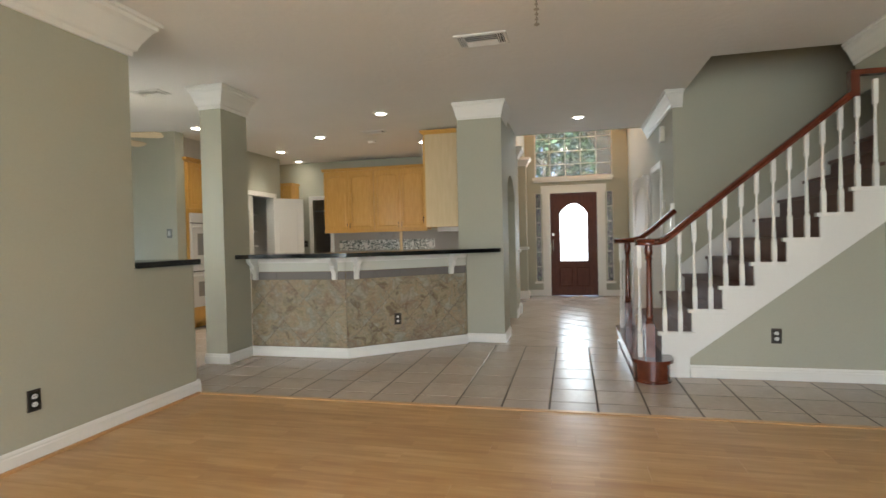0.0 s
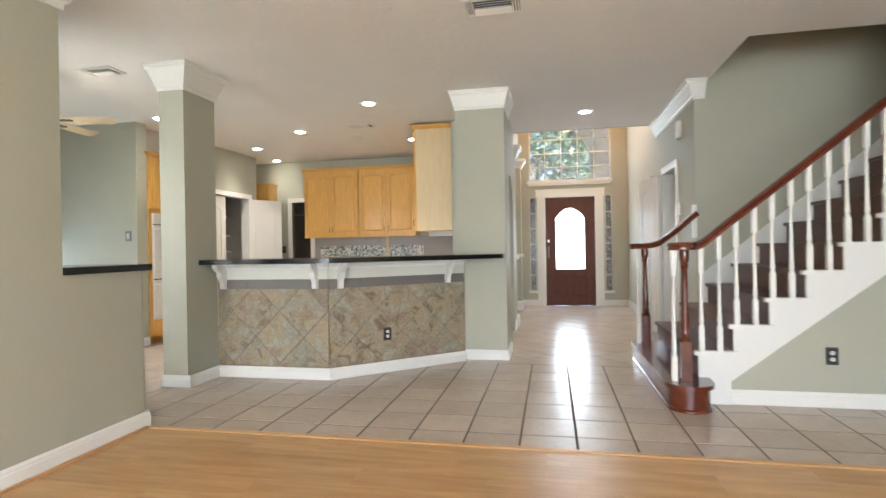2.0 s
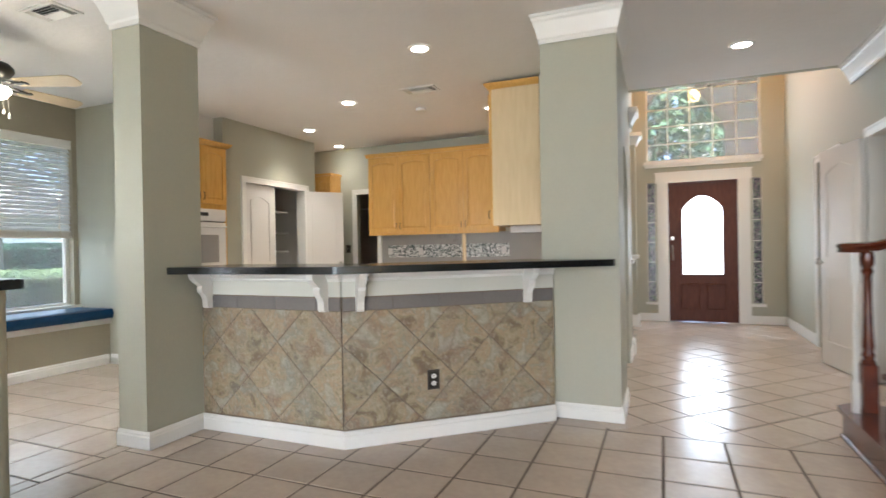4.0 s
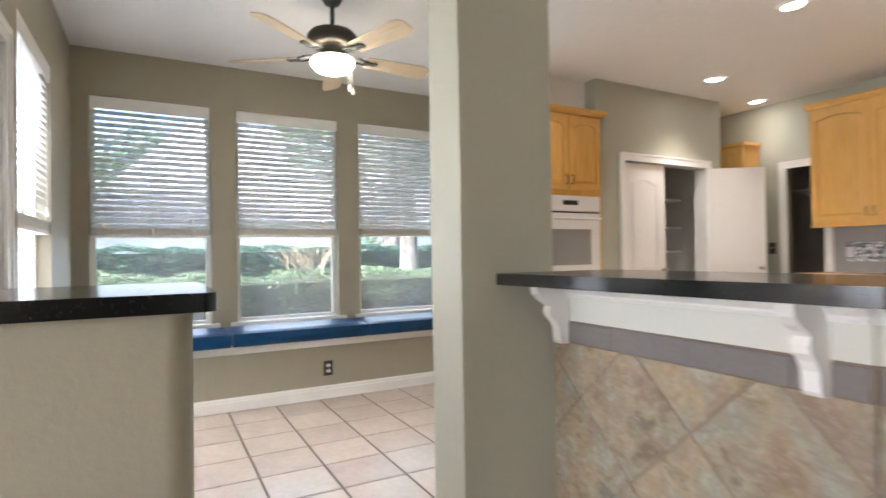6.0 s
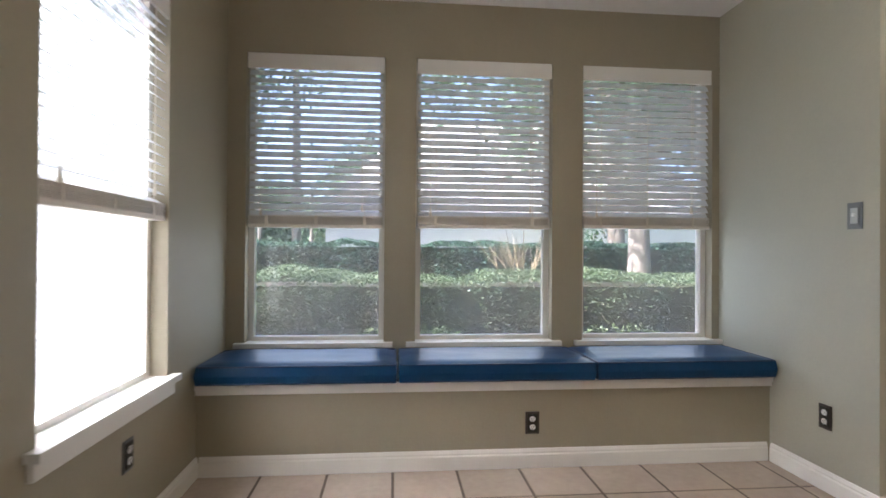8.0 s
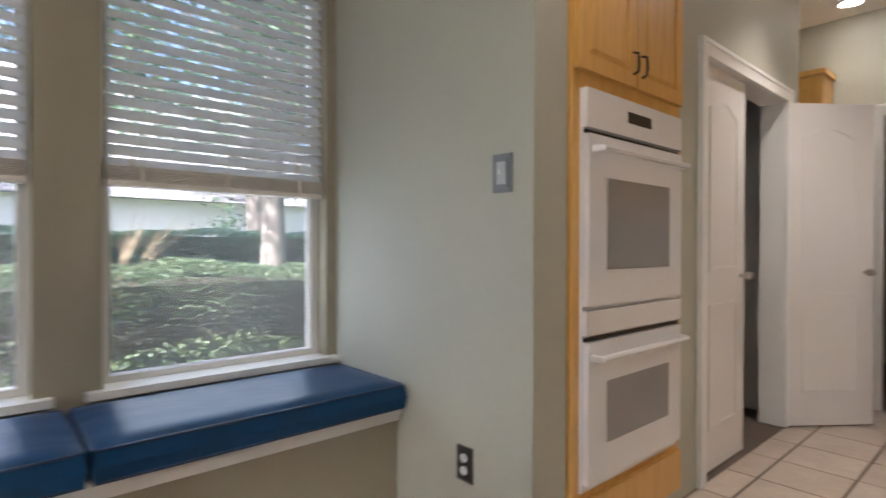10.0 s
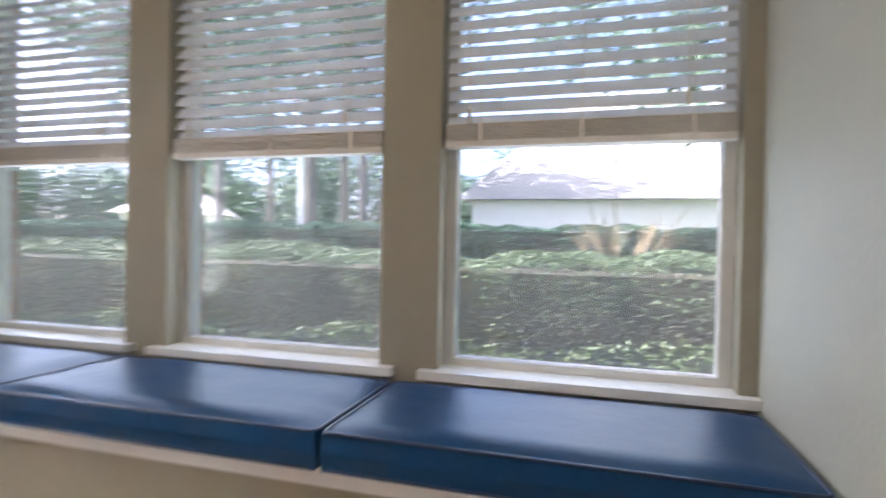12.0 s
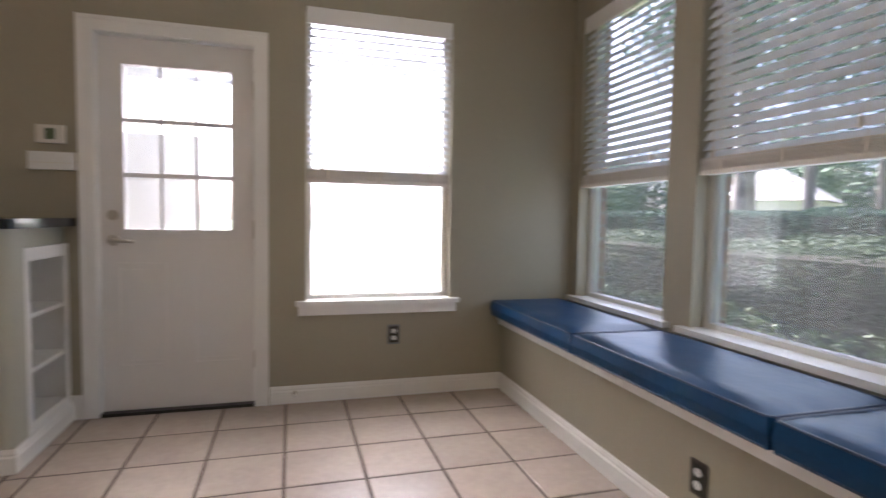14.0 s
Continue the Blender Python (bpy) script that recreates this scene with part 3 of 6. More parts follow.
struct("grout_fill", boxes((-5.3, 4.377, -0.0155, 6.0, 12.3, -0.0022), (-4.88, SY - 0.01, -0.0155, -2.0, 4.3769, -0.0022)), GROUT, "brown grout between floor tiles")
struct("threshold_strip", boxes((-1.87, 4.335, -0.01, 3.37, 4.375, 0.006)), STRIP, "oak threshold strip between floors", "trim", bevel=0.003)

# window seat
struct("window_seat_front", boxes((-4.90, SY, 0, -4.86, NY, 0.45)), TAUPE, "taupe painted front of built-in window seat")
bm = B()
bx(bm, WX, SY, 0.45, -4.83, NY, 0.487)
bx(bm, -4.858, SY + 0.001, 0.425, -4.84, NY - 0.001, 0.449)
struct("window_seat_top", bm, TRIM, "white wooden edge of window seat", bevel=0.005)
struct("baseboard_nook", base_bm([(-3.42, SY), (-4.86, SY)]), TRIM, "white baseboard under nook window", "trim")
struct("baseboard_seat", base_bm([(-4.86, SY + 0.02), (-4.86, NY - 0.02)]), TRIM, "white baseboard along window seat", "trim")
struct("baseboard_nook_north", base_bm([(-4.84, NY), (-4.17, NY), (-4.17, NY + 0.165)]), TRIM, "white baseboard on nook side wall", "trim")
struct("baseboard_nook_door", boxes((-2.48, SY + 0.001, 0.002, -2.41, SY + 0.016, 0.13)), TRIM, "white baseboard beside garden door", "trim")


# ---- windows and blinds ----
def window(name, axis, at, a0, a1, z0, z1, label, out):
    """A sash window set back in its opening; axis is the way of the wall, out the side of the weather (+1 or -1)."""
    def bxx(bm, p0, p1, d0, d1, q0, q1):
        if axis == "y":
            bx(bm, at + out * d0, p0, q0, at + out * d1, p1, q1)
        else:
            bx(bm, p0, at + out * d0, q0, p1, at + out * d1, q1)
    w = tagged(new(name), label, "window", kind="structure")
    zm, f = 1.36, 0.035
    bm = B()
    bxx(bm, a0, a0 + f, 0.075, 0.135, z0, z1)
    bxx(bm, a1 - f, a1, 0.075, 0.135, z0, z1)
    bxx(bm, a0 + f, a1 - f, 0.075, 0.135, z0, z0 + 0.03)
    bxx(bm, a0 + f, a1 - f, 0.075, 0.135, z1 - 0.03, z1)
    part("window_frame", bm, VINYLW, w, bevel=0.003)
    bm = B()
    bxx(bm, a0 + f, a1 - f, 0.082, 0.122, zm, zm + 0.045)
    part("meeting_rail", bm, VINYLW, w)
    for q0, q1 in ((z0 + 0.03, zm), (zm + 0.045, z1 - 0.03)):
        bm = B()
        bxx(bm, a0 + f, a1 - f, 0.100, 0.104, q0, q1)
        pane = part("pane", bm, SCREENG if axis == "x" else GLASS, w)
        pane.visible_shadow = axis == "x"
    bm = B()
    bxx(bm, a0, a1, -0.002, 0.0745, z0 - 0.012, z0 + 0.006)
    bxx(bm, a0 - 0.055, a1 + 0.055, -0.045, -0.0021, z0 - 0.022, z0 + 0.006)
    part("window_sill", bm, TRIM, w, "white wooden sill", bevel=0.004)
    return w


def blind(axis, at, a0, a1, z0, z1, out, label, tilt=24, sag=0.0, n=20):
    """A wooden slat blind half drawn up, its stack resting on the bottom rail."""
    root = thing("window_blind", 0, 0, 0, label, "blind", "half drawn blinds")
    W, cx = a1 - a0, (a0 + a1) / 2
    if axis == "y":
        root.matrix_basis = pose(at + out * 0.035, cx, 0, 0, 0, 90 if out < 0 else -90)
    else:
        root.matrix_basis = pose(cx, at + out * 0.035, 0, 0, 0, 180 if out < 0 else 0)
    bm = B()
    bx(bm, -W / 2, -0.034, z1 - 0.095, W / 2, -0.022, z1 - 0.002)
    bx(bm, -W / 2, -0.022, z1 - 0.045, W / 2, 0.028, z1 - 0.004)
    part("valance", bm, TRIM, root, "white wooden valance", bevel=0.003)
    bm = B()
    bx(bm, -W / 2 + 0.008, -0.024, -0.0014, W / 2 - 0.008, 0.024, 0.0014)
    bmesh.ops.rotate(bm, cent=(0, 0, 0), matrix=Matrix.Rotation(radians(tilt), 3, "X"), verts=bm.verts)
    sl = mesh_of("slat", bm, SLAT)
    top, low = z1 - 0.115, z0 + 0.085
    for i in range(n):
        ob = new("slat", sl)
        ob.parent = root
        ob.location = (0, 0, low + (top - low) * i / (n - 1))
        ob.rotation_euler = (radians(random.uniform(-1.3, 1.3)), radians(random.uniform(-0.25, 0.25)), 0)
    for i in range(10):
        bm = B()
        z = z0 + 0.0215 + i * 0.0056
        bx(bm, -W / 2 + 0.006, -0.025 + random.uniform(-0.002, 0.002), z, W / 2 - 0.006 - random.uniform(0, 0.004), 0.025, z + 0.0030)
        part("stacked_slat", bm, RAILW, root)
    bm = B()
    bx(bm, -W / 2 + 0.005, -0.026, z0, W / 2 - 0.005, 0.026, z0 + 0.02)
    part("bottom_rail", bm, RAILW, root, "weathered wooden bottom rail", bevel=0.004)
    for s in (-0.36, 0.0, 0.36):
        bm = B()
        bx(bm, s * W - 0.0012, -0.027, z0 + 0.01, s * W + 0.0012, -0.0255, z1 - 0.09)
        part("ladder_cord", bm, CORD, root)
        bm = B()
        bx(bm, s * W - 0.009, -0.0275, z0 + 0.004, s * W + 0.009, -0.0262, z0 + 0.074)
        part("cord_loop", bm, CORD, root)
    for s, d in ((-0.40, 0.07), (0.34, 0.10)):
        bm = B()
        tube(bm, [(s * W, -0.036, z1 - 0.08), (s * W, -0.036, z0 + d + 0.05)], 0.0016, 5)
        lathe(bm, [(0, z0 + d + 0.055), (0.004, z0 + d + 0.05), (0.009, z0 + d + 0.01), (0.006, z0 + d), (0, z0 + d)], 8, s * W, -0.036)
        part("pull_cord", bm, CORD, root)
    return root


for i, (a, b) in enumerate(WINDOWS):
    window("window_%d" % (i + 1), "y", WX, a, b, WZ0, WZ1, "tall white sash window above window seat", -1)
    blind("y", WX, a + 0.006, b - 0.006, (1.315, 1.322, 1.332)[i], WZ1, -1, "white wooden slat blind half raised over window seat", (50, 54, 56)[i])
window("window_4", "x", SY, SWIN[0], SWIN[1], 0.60, 2.30, "tall white sash window beside garden door", -1)
blind("x", SY, SWIN[0] + 0.006, SWIN[1] - 0.006, 1.30, 2.30, -1, "white wooden slat blind half raised beside garden door", 30)
struct("window_apron", boxes((SWIN[0] - 0.04, SY + 0.001, 0.52, SWIN[1] + 0.04, SY + 0.02, 0.577)), TRIM, "white moulding under window sill", "trim", bevel=0.005)
# unseen windows, added where the living room's daylight enters
for k, (a, b) in enumerate(((-1.3, 0.1), (0.3, 1.6), (1.8, 3.1))):
    w = tagged(new("window_%d" % (k + 5)), "wide white living room window added out of view", "window", kind="structure")
    z0 = 0.1 if k == 1 else 0.5
    part("window_frame", boxes((a, -3.16, z0, a + 0.06, -3.1, 2.5), (b - 0.06, -3.16, z0, b, -3.1, 2.5), (a + 0.06, -3.16, z0, b - 0.06, -3.1, z0 + 0.06), (a + 0.06, -3.16, 2.44, b - 0.06, -3.1, 2.5)), VINYLW, w)

# ---- window seat cushions ----
CUTS = [SY + 0.012, 4.795, 5.861, NY - 0.012]
for y0, y1 in zip(CUTS, CUTS[1:]):
    c = thing("seat_cushion", -5.02, (y0 + y1) / 2, 0.487, "blue vinyl box cushion with piping on window seat", "cushion", "window seat cushions")
    w, d = (y1 - y0) / 2 - 0.010, 0.238
    bm = B()
    bx(bm, -d, -w, 0.001, d, w, 0.092)
    bmesh.ops.subdivide_edges(bm, edges=bm.edges, cuts=17, use_grid_fill=True)
    for v in bm.verts:
        ex, ey = 1 - abs(v.co.x) / d, 1 - abs(v.co.y) / w
        puff = min(1, max(0, ex) * 4.5) ** 0.6 * min(1, max(0, ey) * 6) ** 0.6
        crease = noise.noise(Vector((v.co.x * 9, v.co.y * 5, y0 * 3))) * 0.004 + noise.noise(Vector((v.co.x * 24, v.co.y * 17, y0))) * 0.0018
        if v.co.z > 0.09:
            v.co.z += 0.016 * puff + crease * (1.6 - puff)
        s = max(0, 1 - abs(v.co.z - 0.046) / 0.046)
        if ex < 1e-4:
            v.co.x += math.copysign(0.008 * s + crease * s, v.co.x)
        if ey < 1e-4:
            v.co.y += math.copysign(0.006 * s + crease * s, v.co.y)
    part("cover", bm, CUSH, c, smooth=True)
    for z in (0.0925, 0.006):
        bm = B()
        r = 0.02
        pts = []
        for sx, sy, a0 in ((1, 1, 0), (-1, 1, 90), (-1, -1, 180), (1, -1, 270)):
            for a in (0, 30, 60, 90):
                pts.append((sx * (d - r) + r * math.cos(radians(a0 + a)), sy * (w - r) + r * math.sin(radians(a0 + a)), z))
        tube(bm, pts + [pts[0]], 0.0042, 6)
        part("piping", bm, PIPING, c, "navy piping", smooth=True)


# ---- outlets, switches, controls ----
def outlet(x, y, z, rz, label="dark bronze outlet plate with white sockets", plate=None):
    t = thing("wall_outlet", x, y, z, label, "outlet", "wall outlets", rz)
    bm = B()
    bx(bm, -0.038, -0.006, -0.060, 0.038, -0.0005, 0.060)
    part("cover_plate", bm, plate or PLATEB, t, bevel=0.004)
    bm = B()
    bx(bm, -0.029, -0.0085, -0.050, 0.029, -0.0062, 0.050)
    part("raised_rim", bm, BRONZE, t)
    for s in (-0.022, 0.022):
        bm = B()
        pts = [(0.0165 * math.cos(a * math.pi / 8), s + 0.0145 * math.sin(a * math.pi / 8)) for a in range(16)]
        slab(bm, pts, "y", -0.0115, -0.0086)
        so = part("socket", bm, OUTLW, t)
        bm = boxes((-0.007, -0.0122, s - 0.002, -0.005, -0.0116, s + 0.008), (0.005, -0.0122, s - 0.002, 0.007, -0.0116, s + 0.007), (-0.002, -0.0122, s - 0.010, 0.002, -0.0116, s - 0.006))
        part("slots", bm, SLOT, so)
    return t


outlet(-4.86, 5.529, 0.243, 90)
outlet(-4.147, SY, 0.385, 180, "pewter outlet plate with pale sockets", PEWTER)
outlet(-4.463, NY, 0.366, 0)
outlet(LW, 3.02, 0.34, 90)
outlet(2.62, 5.42, 0.355, 0)
nrm = Vector((0.93, -1.053)).normalized()
outlet(-0.770 + nrm.x * 0.016, 6.068 + nrm.y * 0.016, 0.355, 41.45)


def light_switch(x, y, z, rz, label, plate, toggle):
    t = thing("light_switch", x, y, z, label, "switch", "light switches", rz)
    bm = B()
    bx(bm, -0.040, -0.006, -0.062, 0.040, -0.0005, 0.062)
    part("cover_plate", bm, plate, t, bevel=0.004)
    part("rim", boxes((-0.028, -0.009, -0.048, 0.028, -0.0062, 0.048)), plate, t)
    part("inset", boxes((-0.019, -0.0105, -0.036, 0.019, -0.0092, 0.036)), toggle, t)
    part("toggle", boxes((-0.004, -0.019, -0.003, 0.004, -0.0107, 0.012)), OUTLW, t)
    return t


light_switch(-4.294, NY, 1.352, 0, "pewter light switch plate on nook wall", PEWTER, mat("switch_inset", (0.45, 0.47, 0.46), 0.4))
light_switch(-4.03, 10.27, 1.16, 0, "dark light switch plate beside kitchen doorway", PLATEB, SLOT)
t = thing("thermostat", -2.36, SY, 1.498, "almond thermostat with small green display", "thermostat", rz=180)
part("case", boxes((-0.062, -0.025, -0.045, 0.062, -0.0005, 0.045)), PLASTIC, t, bevel=0.006)
part("display", boxes((-0.022, -0.0262, -0.028, 0.022, -0.0252, 0.028)), mat("lcd", (0.10, 0.13, 0.07), 0.3), t, "green grey display")
t = thing("alarm_keypad", -2.366, SY, 1.362, "white plastic alarm keypad by garden door", "keypad", rz=180)
part("case", boxes((-0.105, -0.028, -0.045, 0.105, -0.0005, 0.045)), OUTLW, t, bevel=0.005)
part("flap_line", boxes((-0.1, -0.0292, -0.012, 0.1, -0.0285, -0.009)), PLASTIC, t)


# ---- garden door ----
def casing(name, axis, at, a0, a1, z1, side, label, w=0.075):
    """A door casing round an opening; side is the way it faces along the other axis."""
    bm = B()
    d0, d1 = at + side * 0.001, at + side * 0.019
    for p in ((a0 - w, d0, 0.003, a0, d1, z1 + w), (a1, d0, 0.003, a1 + w, d1, z1 + w), (a0, d0, z1, a1, d1, z1 + w)):
        if axis == "x":
            bx(bm, *p)
        else:
            bx(bm, p[1], p[0], p[2], p[4], p[3], p[5])
    d2 = at + side * 0.026
    for p in ((a0 - w, d1, 0.003, a0 - w + 0.02, d2, z1 + w), (a1 + w - 0.02, d1, 0.003, a1 + w, d2, z1 + w), (a0 - w + 0.02, d1, z1 + w - 0.02, a1 + w - 0.02, d2, z1 + w)):
        if axis == "x":
            bx(bm, *p)
        else:
            bx(bm, p[1], p[0], p[2], p[4], p[3], p[5])
    return struct(name, bm, TRIM, label, "trim", bevel=0.003)


casing("door_casing_garden", "x", SY, SDOOR[0] + 0.02, SDOOR[1] - 0.02, 2.04, 1, "white casing round garden door")
struct("door_jamb_garden", boxes((SDOOR[0], SY - 0.139, 0, SDOOR[0] + 0.022, SY, 2.059), (SDOOR[1] - 0.022, SY - 0.139, 0, SDOOR[1], SY, 2.059), (SDOOR[0] + 0.022, SY - 0.139, 2.037, SDOOR[1] - 0.022, SY, 2.059)), TRIM, "white jamb of garden door", "trim")
door = thing("door_1", -2.9475, SY - 0.03, 0.02, "white half-glazed garden door closed in its frame", "door", kind="structure", rz=180)
dw, gz0, gz1, gx = 0.387, 0.995, 1.870, 0.268
part("leaf", boxes((-dw, 0, 0, -gx, 0.045, 2.01), (gx, 0, 0, dw, 0.045, 2.01), (-gx, 0, 0, gx, 0.045, gz0), (-gx, 0, gz1, gx, 0.045, 2.01)), DOORW, door)
part("glazing_bead", boxes((-gx, -0.008, gz0 - 0.022, gx, 0.0, gz0), (-gx, -0.008, gz1, gx, 0.0, gz1 + 0.022), (-gx - 0.022, -0.008, gz0 - 0.022, -gx, 0.0, gz1 + 0.022), (gx, -0.008, gz0 - 0.022, gx + 0.022, 0.0, gz1 + 0.022)), DOORW, door, bevel=0.002)
for k in (1, 2):
    z = gz0 + (gz1 - gz0) * k / 3
    part("muntin", boxes((-gx, 0.004, z - 0.011, gx, 0.03, z + 0.011)), DOORW, door)
    x = -gx + 2 * gx * k / 3
    part("muntin", boxes((x - 0.008, 0.005, gz0, x + 0.008, 0.029, gz1)), DOORW, door)
part("pane", boxes((-gx, 0.018, gz0, gx, 0.021, gz1)), CLEARG, door)
for sx in (-0.19, 0.19):
    bm = B()
    for z in (0.24, 0.80):
        bx(bm, sx - 0.12, -0.006, z, sx + 0.12, 0.0, z + 0.012)
        bx(bm, sx - 0.09, -0.004, z + (0.03 if z < 0.5 else -0.03), sx + 0.09, 0.0, z + (0.036 if z < 0.5 else -0.024))
    bx(bm, sx - 0.12, -0.005, 0.252, sx - 0.108, 0.0, 0.80)
    bx(bm, sx + 0.108, -0.005, 0.252, sx + 0.12, 0.0, 0.80)
    part("panel_moulding", bm, DOORW, door)
bm = B()
tube(bm, [(-0.325, -0.001, 0.935), (-0.325, -0.05, 0.935), (-0.315, -0.055, 0.935), (-0.215, -0.055, 0.93)], [0.012, 0.011, 0.010, 0.008], 10)
part("lever_handle", bm, NICKEL, door, "satin nickel lever", smooth=True)
for z, r in ((0.935, 0.03), (1.07, 0.028)):
    bm = B()
    slab(bm, [(-0.325 + r * math.cos(a * math.pi / 10), z + r * math.sin(a * math.pi / 10)) for a in range(20)], "y", -0.012, -0.0005)
    part("rosette" if z < 1 else "deadbolt", bm, NICKEL, door)
for z in (0.25, 1.0, 1.78):
    part("hinge", boxes((dw - 0.004, -0.012, z - 0.05, dw + 0.016, -0.001, z + 0.05)), NICKEL, door)
struct("door_threshold", boxes((SDOOR[0] + 0.023, SY - 0.13, 0.0, SDOOR[1] - 0.023, SY + 0.012, 0.018)), BRONZE, "dark bronze garden door threshold", "trim")
stop = thing("door_stop", -3.56, SY + 0.0155, 0.065, "small nickel door stop on baseboard", "door stop")
bm = B()
lathe(bm, [(0, 0), (0.014, 0), (0.012, 0.006), (0.005, 0.008), (0.005, 0.05), (0, 0.05)], 10)
bmesh.ops.rotate(bm, cent=(0, 0, 0), matrix=Matrix.Rotation(radians(-90), 3, "X"), verts=bm.verts)
part("stem", bm, NICKEL, stop, smooth=True)
bm = B()
lathe(bm, [(0, 0.0505), (0.008, 0.051), (0.008, 0.062), (0, 0.063)], 10)
bmesh.ops.rotate(bm, cent=(0, 0, 0), matrix=Matrix.Rotation(radians(-90), 3, "X"), verts=bm.verts)
part("rubber_tip", bm, OUTLW, stop, "white rubber tip")

# ---- half wall ledge and bookshelf ----
def stone(name, pts, z0, label):
    bm = B()
    prism(bm, pts, z0, z0 + 0.042)
    return tagged(part(name, bm, GRANITE, None, "", True, 0.018), label, "countertop")


stone("stone_ledge", [(-1.860, SY + 0.002)] + [(-1.890 + 0.03 * math.cos(radians(a)), 4.395 + 0.03 * math.sin(radians(a))) for a in range(0, 91, 15)] + [(-2.43 - 0.03 * math.sin(radians(a)), 4.395 + 0.03 * math.cos(radians(a))) for a in range(0, 91, 15)] + [(-2.46, SY + 0.002)], 1.029, "polished black granite ledge on half wall")
shelf = thing("built_in_bookshelf", -2.402, 4.0, 0, "white built-in bookshelf with two empty shelves", "bookshelf")
part("face_frame", boxes((-0.018, -0.239, 0.0, 0.0, -0.19, 0.94), (-0.018, 0.19, 0.0, 0.0, 0.2395, 0.94), (-0.018, -0.19, 0.88, 0.0, 0.19, 0.94), (-0.018, -0.19, 0.0, 0.0, 0.19, 0.13)), TRIM, shelf, bevel=0.002)
part("back_panel", boxes((0.365, -0.235, 0.1, 0.375, 0.235, 0.93)), TRIM, shelf)
for s in (-0.225, 0.213):
    part("side_panel", boxes((0.0, s, 0.1, 0.364, s + 0.012, 0.93)), TRIM, shelf)
for z in (0.12, 0.37, 0.62):
    part("shelf_board", boxes((-0.010, -0.212, z, 0.364, 0.212, z + 0.02)), TRIM, shelf)


# ---- ceiling fans ----
def fan(x, y, top, label, turn, lit, drop=0.10):
    f = thing("ceiling_fan", x, y, 0, label, "ceiling fan", "ceiling fans")
    bm = B()
    lathe(bm, [(0, top), (0.070, top), (0.075, top - 0.02), (0.045, top - 0.075), (0.02, top - 0.085), (0, top - 0.085)], 24)
    part("canopy", bm, BRONZE, f, smooth=True)
    bm = B()
    cyl(bm, 0, 0, top - 0.085 - drop, top - 0.08, 0.013)
    part("downrod", bm, BRONZE, f)
    z = top - 0.085 - drop
    bm = B()
    lathe(bm, [(0, z), (0.05, z), (0.06, z - 0.02), (0.13, z - 0.035), (0.150, z - 0.06), (0.150, z - 0.085), (0.125, z - 0.115), (0.075, z - 0.13), (0.07, z - 0.17), (0.095, z - 0.18), (0.10, z - 0.195), (0, z - 0.195)], 28)
    part("motor_housing", bm, BRONZE, f, "dark green bronze motor housing", smooth=True)
    bm = B()
    lathe(bm, [(0.118, z - 0.193), (0.131, z - 0.205), (0.127, z - 0.232), (0.101, z - 0.260), (0.053, z - 0.279), (0, z - 0.284)], 28)
    part("glass_bowl", bm, GLOBE if lit else OUTLW, f, "frosted glass light bowl", smooth=True)
    blade = B()
    pts = []
    for px, py in ((0.21, -0.050), (0.58, -0.068), (0.62, -0.060), (0.645, -0.035), (0.645, 0.035), (0.62, 0.060), (0.58, 0.068), (0.21, 0.050)):
        pts.append((px, py))
    prism(blade, pts, -0.003, 0.003)
    bmesh.ops.rotate(blade, cent=(0, 0, 0), matrix=Matrix.Rotation(radians(-15), 3, "X"), verts=blade.verts)
    bme = mesh_of("blade", blade, BLADE)
    iron = B()
    for s in (-1, 1):
        tube(iron, [(0.12, 0.012 * s, 0.01), (0.16, 0.035 * s, 0.0), (0.20, 0.030 * s, -0.006), (0.25, 0.012 * s, -0.006), (0.27, 0.03 * s, -0.006)], 0.006, 6)
    bx(iron, 0.2, -0.02, -0.010, 0.285, 0.02, -0.004)
    ime = mesh_of("blade_iron", iron, BRONZE)
    for k in range(5):
        b = new("blade", bme)
        b.parent, b.matrix_basis = f, pose(0, 0, z - 0.175, 0, 0, turn + 72 * k)
        i = new("blade_iron", ime)
        i.parent, i.matrix_basis = f, pose(0, 0, z - 0.175, 0, 0, turn + 72 * k)
    return f, z


f1, z1 = fan(-3.72, 5.255, H, "dark bronze ceiling fan with pale blades and lit bowl", 20, True, 0.13)
for cx, L in ((0.03, 0.06), (-0.03, 0.02)):
    bm = B()
    tube(bm, [(cx, 0.10, z1 - 0.19), (cx, 0.115, z1 - 0.30 - L)], 0.0015, 5)
    part("pull_chain", bm, NICKEL, f1)
    bm = B()
    lathe(bm, [(0, z1 - 0.30 - L), (0.008, z1 - 0.31 - L), (0.010, z1 - 0.335 - L), (0, z1 - 0.34 - L)], 8, cx, 0.115)
    part("pull_knob", bm, OUTLW, f1)
f2, z2 = fan(0.93, 2.62, H, "living room ceiling fan with beaded pull chain", 20, False)
bm = B()
tube(bm, [(0.0, 0.10, z2 - 0.19), (0.0, 0.135, z2 - 0.24), (0.0, 0.136, 1.99)], 0.002, 5)
for k in range(16):
    zc = 1.99 + k * 0.019
    lathe(bm, [(0, zc - 0.008), (0.008 + 0.004 * (k % 3 == 0), zc), (0, zc + 0.008)], 7, 0.0, 0.136)
part("pull_chain", bm, NICKEL, f2, "beaded pull chain")


